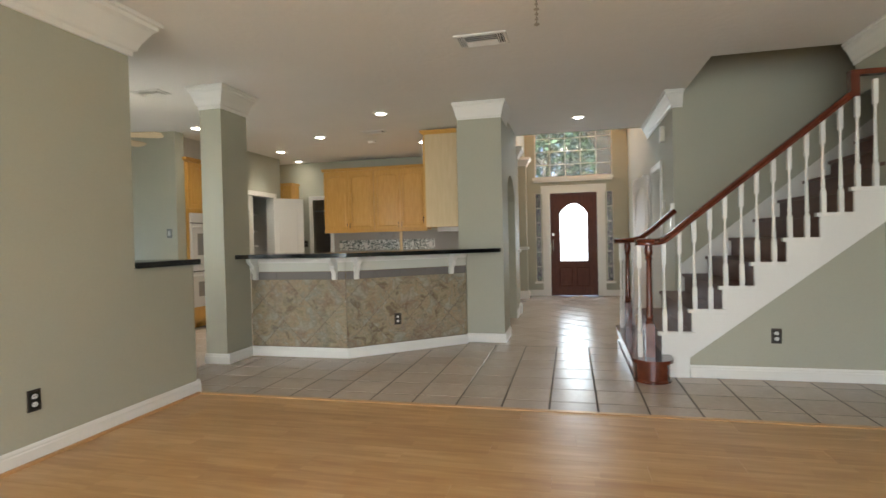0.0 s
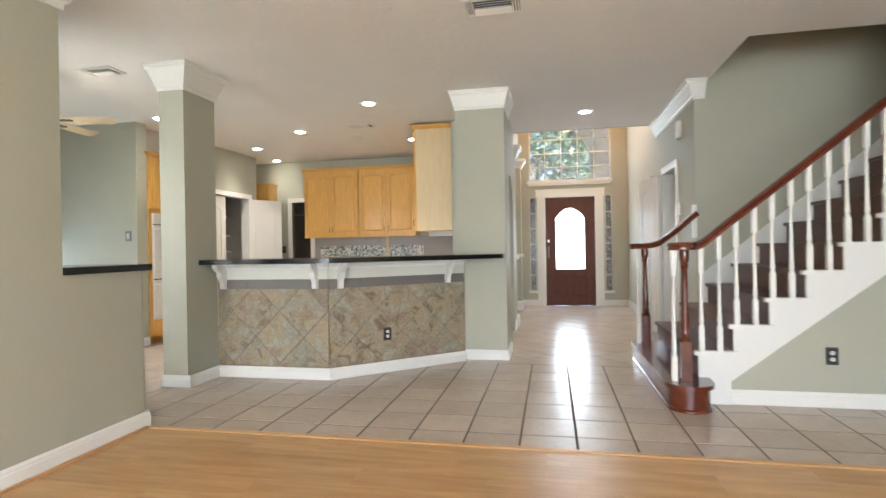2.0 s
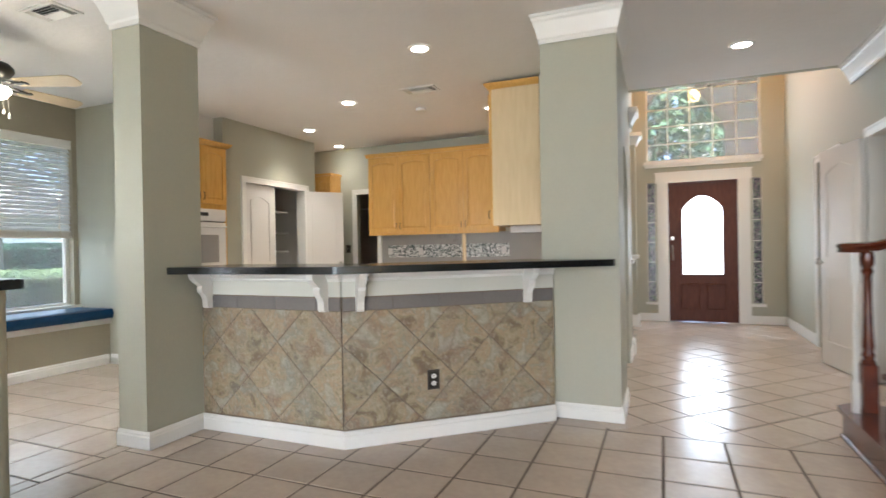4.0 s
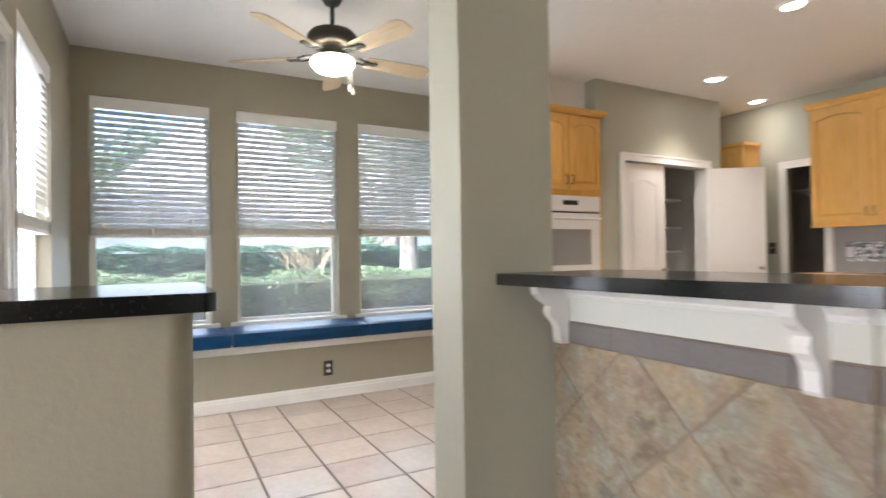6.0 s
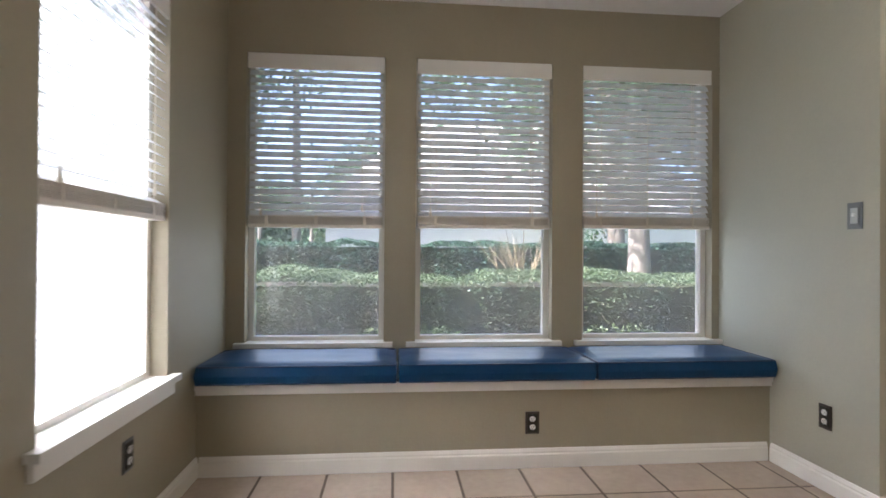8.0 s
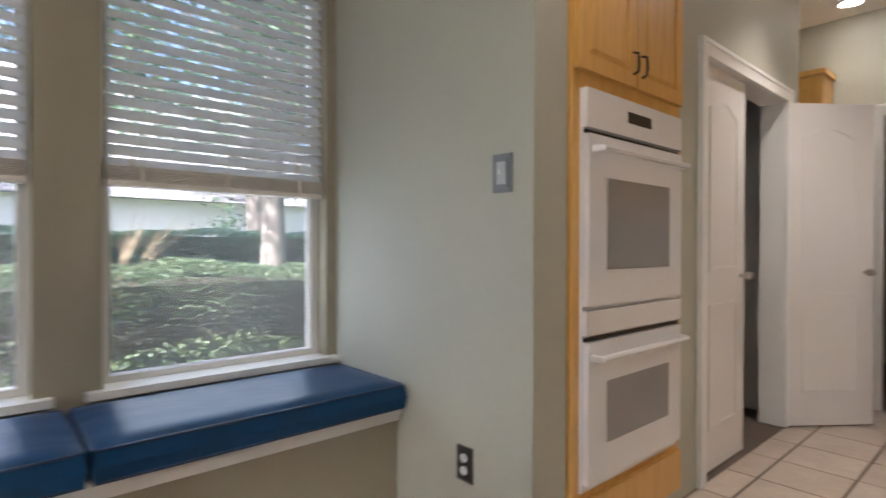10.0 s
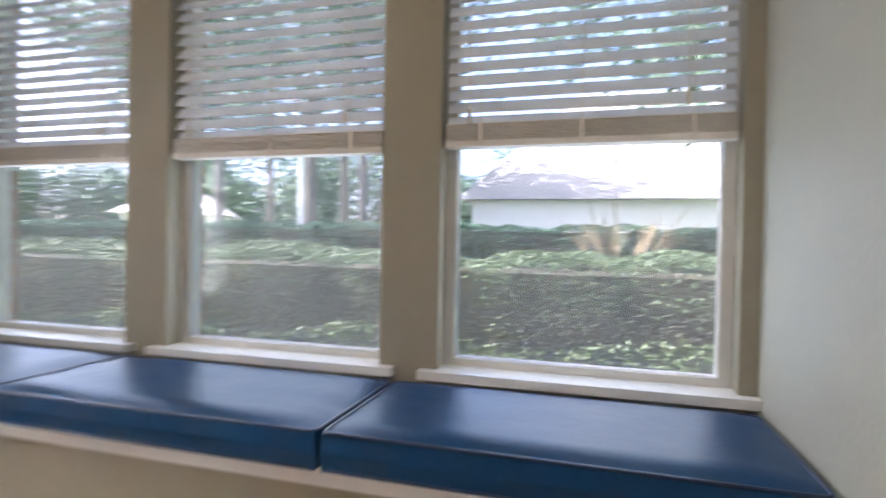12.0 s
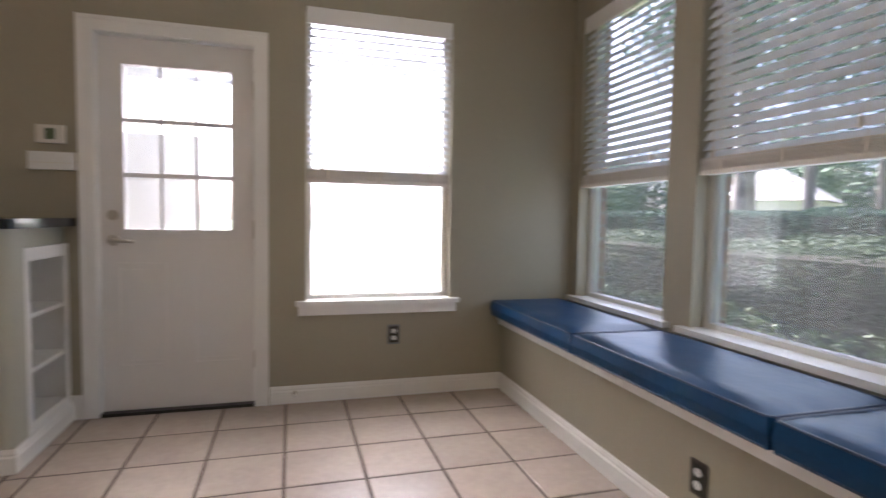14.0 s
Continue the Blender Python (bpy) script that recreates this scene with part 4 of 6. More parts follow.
# ---- bar ----
stone("bar_countertop", [(-2.258, 5.425), (-2.24, 5.415), (-1.10, 5.485), (-1.07, 5.497), (0.265, 6.565), (0.275, 6.585), (0.275, 6.687), (-0.205, 6.687), (-0.205, 6.83), (-0.34, 6.83), (-1.25, 5.99), (-2.258, 5.99)], 1.031, "polished black granite bar counter with rounded edge")
APRON = mat("pale_apron_paint", (0.64, 0.64, 0.57), 0.5, var=0.03)
bar = tagged(new("bar_facing"), "slate tiled bar front with grey border", "bar facing", kind="structure")
A0, A1, A2 = Vector((-2.26, 5.71)), Vector((-1.183, 5.705)), Vector((-0.13, 6.635))


def clip(poly, x0, x1, z0, z1):
    for ax, lim, sgn in ((0, x0, 1), (0, x1, -1), (1, z0, 1), (1, z1, -1)):
        out = []
        for i, p in enumerate(poly):
            q = poly[(i + 1) % len(poly)]
            a, b = sgn * (p[ax] - lim), sgn * (q[ax] - lim)
            if a >= 0:
                out.append(p)
            if a * b < 0:
                t = a / (a - b)
                out.append((p[0] + t * (q[0] - p[0]), p[1] + t * (q[1] - p[1])))
        poly = out
        if len(poly) < 3:
            return []
    return poly


def face_frame(p, q):
    d = (q - p).normalized()
    m = Matrix(((d.x, -d.y, 0, p.x), (d.y, d.x, 0, p.y), (0, 0, 1, 0), (0, 0, 0, 1)))
    return m, (q - p).length


for p, q, off in ((A0, A1, 0.3765), (A1, A2, 0.2335)):
    m, L = face_frame(p, q)
    part("grout_bed", boxes((0.0, -0.008, 0.1, L, -0.0005, 0.885)), SGROUT, bar).matrix_basis = m
    D = 0.467
    for i in range(-2, 9):
        for j in range(-2, 6):
            cx, cz = off + (i + (j % 2) * 0.5) * D, 0.135 + j * D / 2
            h = D / 2 - 0.0032
            poly = clip([(cx - h, cz), (cx, cz - h), (cx + h, cz), (cx, cz + h)], 0.0, L, 0.11, 0.801)
            if len(poly) < 3:
                continue
            ax, az = sum(v[0] for v in poly) / len(poly), sum(v[1] for v in poly) / len(poly)
            bm = B()
            lo = [bm.verts.new((x - ax, -0.0081, z - az)) for x, z in poly]
            hi = [bm.verts.new(((x - ax) * 0.975, -0.0125, (z - az) * 0.975)) for x, z in poly]
            bm.faces.new(hi)
            for k in range(len(poly)):
                n = (k + 1) % len(poly)
                bm.faces.new((lo[k], lo[n], hi[n], hi[k]))
            ob = part("slate_tile", bm, SLATE, bar)
            ob.matrix_basis = m @ Matrix.Translation((ax, 0, az))
    k, x = 0, 0.003
    while x < L - 0.01:
        e = min(x + 0.30, L - 0.003)
        part("border_tile", boxes((x, -0.0148, 0.804, e - 0.003, -0.0082, 0.878)), BAND, bar).matrix_basis = m
        x = e
    ob = part("apron", boxes((0.0, -0.012, 0.886, L, -0.0005, 0.975)), APRON, bar, "pale painted apron")
    ob.matrix_basis = m
    bm = B()
    slab(bm, [(-0.0005, 0.9755), (-0.020, 0.9755), (-0.024, 0.985), (-0.024, 0.992), (-0.040, 1.010), (-0.042, 1.0285), (-0.0005, 1.0285)], "x", 0.0, L)
    ob = part("ledge_moulding", bm, TRIM, bar, "white moulding under counter")
    ob.matrix_basis = m


def corbel(x, y, rz):
    c = thing("corbel", x, y, 0.80, "white scrolled wooden corbel under bar counter", "corbel", "bar corbels", rz)
    bm = B()
    prof = [(0, 0.0), (-0.035, 0.0), (-0.045, 0.012), (-0.048, 0.06), (-0.062, 0.085), (-0.085, 0.105), (-0.092, 0.125), (-0.085, 0.145), (-0.10, 0.158), (-0.125, 0.172), (-0.15, 0.195), (-0.155, 0.228), (0, 0.228)]
    slab(bm, prof, "x", -0.022, 0.022)
    part("bracket", bm, TRIM, c, bevel=0.003)
    return c


corbel(-2.19, 5.697, 0)
corbel(-1.29, 5.694, 0)
u = (A2 - A1).normalized()
for s in (0.10, 1.20):
    p = A1 + u * s + nrm * 0.013
    corbel(p.x, p.y, math.degrees(math.atan2(u.y, u.x)))


# ---- kitchen ----
def arch_door(bm_frame, bm_panel, w, h, d=0.02, rail=0.055, arch=0.035, arched=True):
    """A cabinet door in the plane y = 0, facing -y, from (0, 0) to (w, h): frame with an arched, raised panel."""
    n = 10
    top = [(rail + (w - 2 * rail) * i / n, h - rail - (arch * (1 - math.sin(math.pi * i / n)) if arched else 0)) for i in range(n + 1)]
    bx(bm_frame, 0, -d, 0, rail, 0, h)
    bx(bm_frame, w - rail, -d, 0, w, 0, h)
    bx(bm_frame, rail, -d, 0, w - rail, 0, rail)
    slab(bm_frame, [(rail, h), *top, (w - rail, h)], "y", -d, 0)
    g = 0.022
    inner = [(rail + g, rail + g), (w - rail - g, rail + g)] + [(min(max(x, rail + g), w - rail - g), z - g) for x, z in reversed(top)]
    edge = [(rail, rail), (w - rail, rail)] + [(x, z) for x, z in reversed(top)]
    lo = [bm_panel.verts.new((x, -d * 0.45, z)) for x, z in edge]
    hi = [bm_panel.verts.new((x, -d * 0.95, z)) for x, z in inner]
    bm_panel.faces.new(hi)
    for i in range(len(lo)):
        k = (i + 1) % len(lo)
        bm_panel.faces.new((lo[i], lo[k], hi[k], hi[i]))


def cab_door(parent, x, z, w, h, y=0.0, handle=None, arched=True, material=None):
    f, p = B(), B()
    arch_door(f, p, w, h, arched=arched)
    o = Matrix.Translation((x, y, z))
    d = part("cabinet_door", f, material or MAPLE, parent)
    d.matrix_basis = o
    part("raised_panel", p, material or MAPLE, d)
    if handle is not None:
        hb = B()
        hx = 0.028 if handle < 0 else w - 0.028
        tube(hb, [(hx, -0.021, 0.045), (hx, -0.04, 0.052), (hx, -0.043, 0.085), (hx, -0.04, 0.118), (hx, -0.021, 0.125)], 0.005, 7)
        part("handle", hb, BRONZE, d, "dark bronze pull", smooth=True)
    return d


def upper_cabinet(x, y, z, w, h, depth, rz, label, doors=2, crown=True):
    c = thing("upper_cabinet", x, y, z, label, "cabinet", "kitchen upper cabinets", rz)
    part("body", boxes((0, 0.0, 0, w, depth, h)), MAPLE, c)
    dw = (w - 0.012) / doors - 0.004
    for k in range(doors):
        cab_door(c, 0.008 + k * (dw + 0.004), 0.02, dw, h - 0.05, -0.001, 1 if k % 2 == 0 else -1)
    part("light_rail", boxes((0.0, -0.018, -0.025, w, 0.02, -0.0005)), MAPLE, c)
    if crown:
        bm = B()
        slab(bm, [(0.02, h + 0.0005), (-0.022, h + 0.0005), (-0.026, h + 0.012), (-0.045, h + 0.035), (-0.055, h + 0.038), (-0.055, h + 0.052), (0.02, h + 0.052)], "x", -0.03, w + 0.01)
        part("crown_trim", bm, MAPLE, c)
    return c


UY = 9.95
upper_cabinet(-3.46, UY, 1.375, 0.995, 1.12, 0.315, 0, "honey maple upper cabinet with two arched doors")
upper_cabinet(-2.46, UY, 1.375, 0.995, 1.12, 0.315, 0, "honey maple upper cabinet with two arched doors")
c = thing("upper_cabinet", -0.93, 7.95, 1.37, "tall maple wall cabinet with pale end panel", "cabinet", "kitchen upper cabinets")
part("body", boxes((0.0, 0.004, 0, 0.455, 0.80, 1.29)), MAPLE, c)
part("end_panel", boxes((-0.002, -0.012, -0.005, 0.456, 0.0035, 1.29)), MAPLE_SIDE, c, "pale maple end panel")
part("face_edge", boxes((-0.022, -0.012, -0.005, -0.0025, 0.80, 1.29)), MAPLE, c)
bm = B()
sweep(bm, [(0.46, -0.012), (-0.022, -0.012), (-0.022, 0.8)][::-1], [(0, 1.2905), (0.012, 1.2905), (0.018, 1.30), (0.038, 1.32), (0.045, 1.335), (0.045, 1.345), (0, 1.345)])
part("crown_trim", bm, MAPLE, c)
d = cab_door(c, 0.0, 0.02, 0.39, 1.24, 0.0, 1)
d.matrix_basis = Matrix.Translation((-0.024, 0.42, 0.02)) @ Matrix.Rotation(radians(-90), 4, "Z")
d = cab_door(c, 0.0, 0.02, 0.39, 1.24, 0.0, -1)
d.matrix_basis = Matrix.Translation((-0.024, 0.80, 0.02)) @ Matrix.Rotation(radians(-90), 4, "Z")
upper_cabinet(-1.455, UY, 1.55, 0.50, 0.945, 0.315, 0, "narrow maple upper cabinet in corner", 1)
t = thing("range_hood", -0.85, 8.25, 1.30, "slim white undercabinet range hood", "range hood")
part("body", boxes((0, 0, 0, 0.36, 0.42, 0.068)), OVEN, t, bevel=0.01)

# base cabinets, worktops and backsplash of the back wall
bc = thing("base_cabinet", -3.5, 9.66, 0, "honey maple base cabinets along kitchen back wall", "cabinet")
part("body", boxes((0, 0.02, 0.1, 3.03, 0.6, 0.87)), MAPLE, bc)
part("plinth", boxes((0, 0.07, 0.0, 3.03, 0.59, 0.0995)), BLACK, bc)
for k in range(6):
    cab_door(bc, 0.01 + k * 0.503, 0.12, 0.49, 0.56, 0.019, 1 if k % 2 == 0 else -1, False)
    part("drawer_front", boxes((0.01 + k * 0.503, 0.0, 0.70, 0.50 + k * 0.503, 0.0195, 0.85)), MAPLE, bc)
stone("kitchen_worktop", [(-3.52, 9.63), (-0.475, 9.63), (-0.475, 10.265), (-3.52, 10.265)], 0.872, "tan stone kitchen worktop").data.materials[0] = mat("tan_worktop", (0.50, 0.33, 0.19), 0.25, var=0.1)
bs = tagged(new("backsplash"), "grey tiled backsplash with mosaic strip", "backsplash", kind="structure")
part("backing", boxes((-3.42, 10.255, 0.92, -0.48, 10.269, 1.37)), mat("grey_splash_tile", (0.36, 0.35, 0.33), 0.3), bs)
bm = B()
random.seed(5)
for i in range(86):
    for j in range(8):
        x, z = -3.30 + i * 0.022, 1.02 + j * 0.0235
        bx(bm, x, 10.2545 - random.uniform(0.002, 0.006), z, x + 0.0195, 10.2546, z + 0.021)
ob = tagged(part("mosaic_tiles", bm, MOSA, bs, "glass mosaic strip with glints in its colour"), kind="stuff")
for x in (-3.31, -2.80, -1.52):
    part("mosaic_socket", boxes((x, 10.246, 1.06, x + 0.07, 10.2475, 1.16)), OUTLW, bs)
t = thing("paper_towel_post", -1.93, 9.85, 0.914, "slim pale wooden post under cabinets", "post")
part("post", boxes((-0.022, -0.02, 0, 0.022, 0.02, 0.43)), MAPLE_SIDE, t)

# oven tower
ov = thing("oven_cabinet", -4.16, 7.09, 0, "honey maple tower cabinet with double wall oven", "cabinet", rz=90)
W = 0.77
part("body", boxes((0, 0.0, 0.09, W, 0.62, 2.36)), MAPLE, ov)
part("plinth", boxes((0, 0.06, 0, W, 0.6, 0.0895)), MAPLE, ov)
for k in range(2):
    cab_door(ov, 0.012 + k * 0.375, 1.70, 0.368, 0.64, -0.001, 1 if k == 0 else -1)
part("base_drawer", boxes((0.012, -0.02, 0.11, W - 0.012, -0.001, 0.27)), MAPLE, ov)
bm = B()
sweep(bm, [(-0.0, 0.3), (0.0, -0.001), (W, -0.001), (W, 0.3)], [(0, 2.3605), (0.02, 2.3605), (0.05, 2.39), (0.055, 2.41), (0, 2.41)])
part("crown_trim", bm, MAPLE, ov)
oven = part("double_oven", boxes((0.045, -0.012, 0.30, W - 0.045, -0.0012, 1.64)), OVEN, ov, "white double wall oven")
part("control_panel", boxes((0.045, -0.030, 1.51, W - 0.045, -0.0125, 1.64)), OVEN, oven, bevel=0.004)
part("display", boxes((0.30, -0.0315, 1.56, 0.47, -0.0305, 1.60)), BLACK, oven)
for z0, z1 in ((0.92, 1.49), (0.33, 0.80)):
    part("oven_door", boxes((0.05, -0.034, z0, W - 0.05, -0.0125, z1)), OVEN, oven, bevel=0.005)
    part("oven_window", boxes((0.16, -0.0365, z0 + 0.12, W - 0.16, -0.0345, z1 - 0.14)), OVENG, oven, bevel=0.0)
    bm = B()
    tube(bm, [(0.07, -0.036, z1 - 0.05), (0.075, -0.07, z1 - 0.05), (W - 0.075, -0.07, z1 - 0.05), (W - 0.07, -0.036, z1 - 0.05)], 0.012, 8)
    part("oven_handle", bm, OVEN, oven, smooth=True)
    part("gap_line", boxes((0.05, -0.02, z1 + 0.002, W - 0.05, -0.0126, z1 + 0.014)), BLACK, oven)
part("mid_panel", boxes((0.045, -0.032, 0.825, W - 0.045, -0.0125, 0.905)), OVEN, oven)


# pantry
casing("door_casing_pantry", "y", -4.20, 8.21, 9.39, 2.01, 1, "white casing round pantry doors")
struct("door_jamb_pantry", boxes((-4.34, 8.19, 0, -4.20, 8.21, 2.03), (-4.34, 9.39, 0, -4.20, 9.41, 2.03), (-4.34, 8.21, 2.01, -4.20, 9.39, 2.03)), TRIM, "white pantry door jamb", "trim")


def panel_door(name, x, y, rz, w, h, label, kind="structure", knob=True, two=True):
    """A moulded white leaf hinged at its origin, running along its own x, its face towards -y."""
    d = thing(name, x, y, 0.012, label, "door", kind=kind, rz=rz)
    part("leaf", boxes((0, 0, 0, w, 0.035, h)), DOORW, d)
    for z0, z1, top in ((0.2, 0.82, False), (0.98, h - 0.14, True)):
        for side in (-1, 1):
            bm = B()
            ya, yb = (-0.006, -0.0002) if side < 0 else (0.0352, 0.041)
            n, a = 10, 0.11
            x0, x1 = a, w - a
            crest = [(x0 + (x1 - x0) * i / n, z1 - (0.06 * (1 - math.sin(math.pi * i / n) ** 1.5) if top else 0)) for i in range(n + 1)]
            outer = [(x0, z0), (x1, z0)] + crest[::-1]
            cx, cz = (x0 + x1) / 2, (z0 + z1) / 2
            inner = [(cx + (px - cx) * 0.90, cz + (pz - cz) * (1 - 0.022 / (z1 - z0) * 2)) for px, pz in outer]
            for i in range(len(outer)):
                k = (i + 1) % len(outer)
                slab(bm, [outer[i], outer[k], inner[k], inner[i]], "y", ya, yb)
            part("panel_moulding", bm, DOORW, d)
    if knob:
        for s in (-1, 1):
            bm = B()
            yy = -0.001 if s < 0 else 0.036
            tube(bm, [(w - 0.06, yy, 0.95), (w - 0.06, yy + s * 0.03, 0.95)], 0.009, 8)
            lathe(bm, [(0, 0.925), (0.022, 0.935), (0.027, 0.95), (0.022, 0.965), (0, 0.975)], 10, w - 0.06, yy + s * 0.045)
            part("knob", bm, NICKEL, d, smooth=True)
    return d


panel_door("door_2", -4.225, 8.215, 90, 0.575, 1.99, "white moulded pantry door closed")
panel_door("door_3", -4.195, 9.385, 52, 0.575, 1.99, "white moulded pantry door standing open")
ps = thing("pantry_shelves", -4.75, 8.8, 0, "white pantry shelves with a red can", "shelves")
part("back_panel", boxes((-0.4, -0.9, 0, -0.38, 0.85, 2.6)), TRIM, ps)
for z in (0.4, 0.8, 1.13, 1.40, 1.72):
    part("shelf_board", boxes((-0.38, -0.9, z, 0.05, 0.84, z + 0.02)), TRIM, ps)
part("divider", boxes((-0.37, 0.42, 0, 0.06, 0.44, 2.3)), TRIM, ps)
t = thing("fire_extinguisher", -4.62, 8.99, 1.15, "small red canister on pantry shelf", "canister")
bm = B()
lathe(bm, [(0, 0.001), (0.04, 0.001), (0.042, 0.02), (0.042, 0.14), (0.02, 0.17), (0.012, 0.18), (0.012, 0.20), (0, 0.2)], 14)
part("bottle", bm, REDC, t, smooth=True)
part("cap", boxes((-0.02, -0.012, 0.2005, 0.02, 0.012, 0.225)), BLACK, t)
c = thing("recess_cabinet", -4.70, 10.0, 2.0, "small honey maple cabinet high in recess", "cabinet")
part("body", boxes((0, 0, 0, 0.55, 0.26, 0.30)), MAPLE, c)
for k in range(2):
    cab_door(c, 0.008 + k * 0.272, 0.012, 0.264, 0.27, -0.001, None)
part("crown_trim", boxes((-0.02, -0.035, 0.3005, 0.57, 0.26, 0.335)), MAPLE, c)
casing("door_casing_back", "x", 10.27, -3.86, -3.50, 2.01, -1, "white casing round kitchen doorway")
t = thing("wire_shelf", -3.9, 11.2, 1.86, "white wire shelf in dim utility room", "shelf")
bm = B()
for k in range(6):
    tube(bm, [(-0.45, 0.05 * k, 0), (0.65, 0.05 * k, 0)], 0.005, 5)
for x in (-0.4, 0.0, 0.6):
    tube(bm, [(x, 0, -0.006), (x, 0.25, -0.006), (x, 0.97, -0.2)], 0.005, 5)
part("wires", bm, OUTLW, t)


# ---- ceiling fittings ----
def downlight(x, y):
    d = thing("recessed_downlight", x, y, H, "lit recessed downlight with white trim ring", "downlight", "recessed downlights")
    bm = B()
    lathe(bm, [(0.062, -0.004), (0.066, -0.010), (0.090, -0.008), (0.096, -0.0005)], 24)
    part("trim_ring", bm, TRIM, d, smooth=True)
    bm = B()
    lathe(bm, [(0.0615, -0.0045), (0.03, -0.013), (0, -0.016)], 20)
    part("lens", bm, LENS, d, "glowing lens", smooth=True)


for dx, dy in DOWNLIGHTS:
    downlight(dx, dy)


def vent(x, y, w, d, rz, label, split=True):
    v = thing("ceiling_vent", x, y, H, label, "ceiling vent", "ceiling vents", rz)
    part("frame", boxes((-w / 2, -d / 2, -0.012, w / 2, -d / 2 + 0.022, -0.0005), (-w / 2, d / 2 - 0.022, -0.012, w / 2, d / 2, -0.0005), (-w / 2, -d / 2 + 0.022, -0.012, -w / 2 + 0.022, d / 2 - 0.022, -0.0005), (w / 2 - 0.022, -d / 2 + 0.022, -0.012, w / 2, d / 2 - 0.022, -0.0005)), TRIM, v)
    part("backing", boxes((-w / 2 + 0.02, -d / 2 + 0.02, -0.002, w / 2 - 0.02, d / 2 - 0.02, -0.0008)), SLOT, v)
    n = 7
    for k in range(n):
        y0 = -d / 2 + 0.03 + (d - 0.06) * k / (n - 1)
        bm = boxes((-w / 2 + 0.075, -0.009, -0.001, w / 2 - 0.075, 0.009, 0.001))
        bmesh.ops.rotate(bm, cent=(0, 0, 0), matrix=Matrix.Rotation(radians(38 if k < n / 2 else -38), 3, "X"), verts=bm.verts)
        s = part("slat", bm, TRIM, v)
        s.location = (0, y0, -0.010)
    for sx in (-1, 1):
        for k in range(3):
            bm = boxes((-0.007, -d / 2 + 0.024, -0.001, 0.007, d / 2 - 0.024, 0.001))
            bmesh.ops.rotate(bm, cent=(0, 0, 0), matrix=Matrix.Rotation(radians(40 * sx), 3, "Y"), verts=bm.verts)
            s = part("slat", bm, TRIM, v)
            s.location = (sx * (w / 2 - 0.032 - 0.018 * k), 0, -0.010)


vent(0.394, 4.837, 0.40, 0.26, 0, "white louvred vent in living room ceiling")
vent(-1.645, 7.87, 0.36, 0.20, 0, "white louvred vent in kitchen ceiling")
vent(-3.08, 5.287, 0.34, 0.20, 0, "white louvred vent in nook ceiling")
vent(2.9, 4.75, 0.2, 0.16, 0, "small white vent in ceiling corner")
t = thing("smoke_detector", -1.95, 8.55, H, "small round white smoke detector", "smoke detector")
bm = B()
lathe(bm, [(0.06, -0.0005), (0.06, -0.02), (0.045, -0.03), (0, -0.032)], 20)
part("case", bm, TRIM, t, smooth=True)


# ---- staircase ----
st = thing("staircase", 1.62, 5.4, 0, "cherry and white staircase with turned balusters", "staircase")
st.matrix_basis = pose(0, 0, 0)
R, RUN, X2 = 0.189, 0.2325, 1.742
NOSE = [X2 + (k - 2) * RUN for k in range(2, 14)]
SF, SB = 5.395, 6.925
# curved starting step
pts = [(1.60, 6.925)] + [(1.53, 6.85)] + [(1.53, 5.42)] + [(1.665 + 0.135 * math.cos(radians(a)), 5.27 + 0.135 * math.sin(radians(a))) for a in range(180, 375, 15)] + [(1.80, 5.42), (1.80, 6.925)]
bm = B()
prism(bm, pts, 0.0, R - 0.03)
part("starting_riser", bm, CHERRY, st, "curved cherry starting step", smooth=True)
bm = B()
sweep(bm, pts[:-2], [(0.001, 0.004), (0.012, 0.004), (0.012, 0.018), (0.001, 0.025)][::-1])
part("shoe_mould", bm, CHERRY, st)
bm = B()
tp = [(1.575, 6.926), (1.503, 6.85), (1.503, 5.42)] + [(1.665 + 0.163 * math.cos(radians(a)), 5.27 + 0.163 * math.sin(radians(a))) for a in range(180, 375, 15)] + [(1.83, 5.42), (1.83, 6.926)]
prism(bm, tp, R - 0.0295, R)
part("tread", bm, CHERRY, st, "polished cherry starting tread", smooth=True, bevel=0.008)
for i, x in enumerate(NOSE):
    z = (i + 2) * R
    part("riser", boxes((x + 0.025, SF + 0.03, z - R + 0.0005, x + 0.04, SB, z - 0.03)), TREADW, st, "dark stained riser")
    part("tread", boxes((x, SF + 0.02, z - 0.0295, x + RUN + 0.0245, SB, z)), TREADW, st, "dark stained tread", bevel=0.006)
    if i < 7:
        part("tread_return", boxes((x - 0.012, SF - 0.028, z - 0.028, x + RUN + 0.045, SF + 0.0195, z + 0.0015)), TRIM, st, "white tread return", bevel=0.006)
        bm = B()
        x0, x1 = x + 0.02, x + RUN + 0.0195
        lo = lambda xx: max(0.0, 0.165 + (xx - 1.975) * 0.777)
        slab(bm, [(x0, lo(x0)), (x1, lo(x1)), (x1, z - 0.0285), (x0, z - 0.0285)], "y", SF, SF + 0.024)
        part("stringer_panel", bm, TRIM, st, "white outer stringer")
bm = B()
slab(bm, [(2.19, 0.40), (2.19, 0.85), (4.4, 0.85 + 2.21 * 0.80), (4.4, 0.40 + 2.21 * 0.80)], "y", 6.905, 6.929)
part("wall_skirt", bm, TRIM, st, "white wall skirt board")
part("stringer_foot", boxes((1.80, SF + 0.001, 0, 1.975, SF + 0.03, R * 2 - 0.03)), TRIM, st, "white stringer foot")

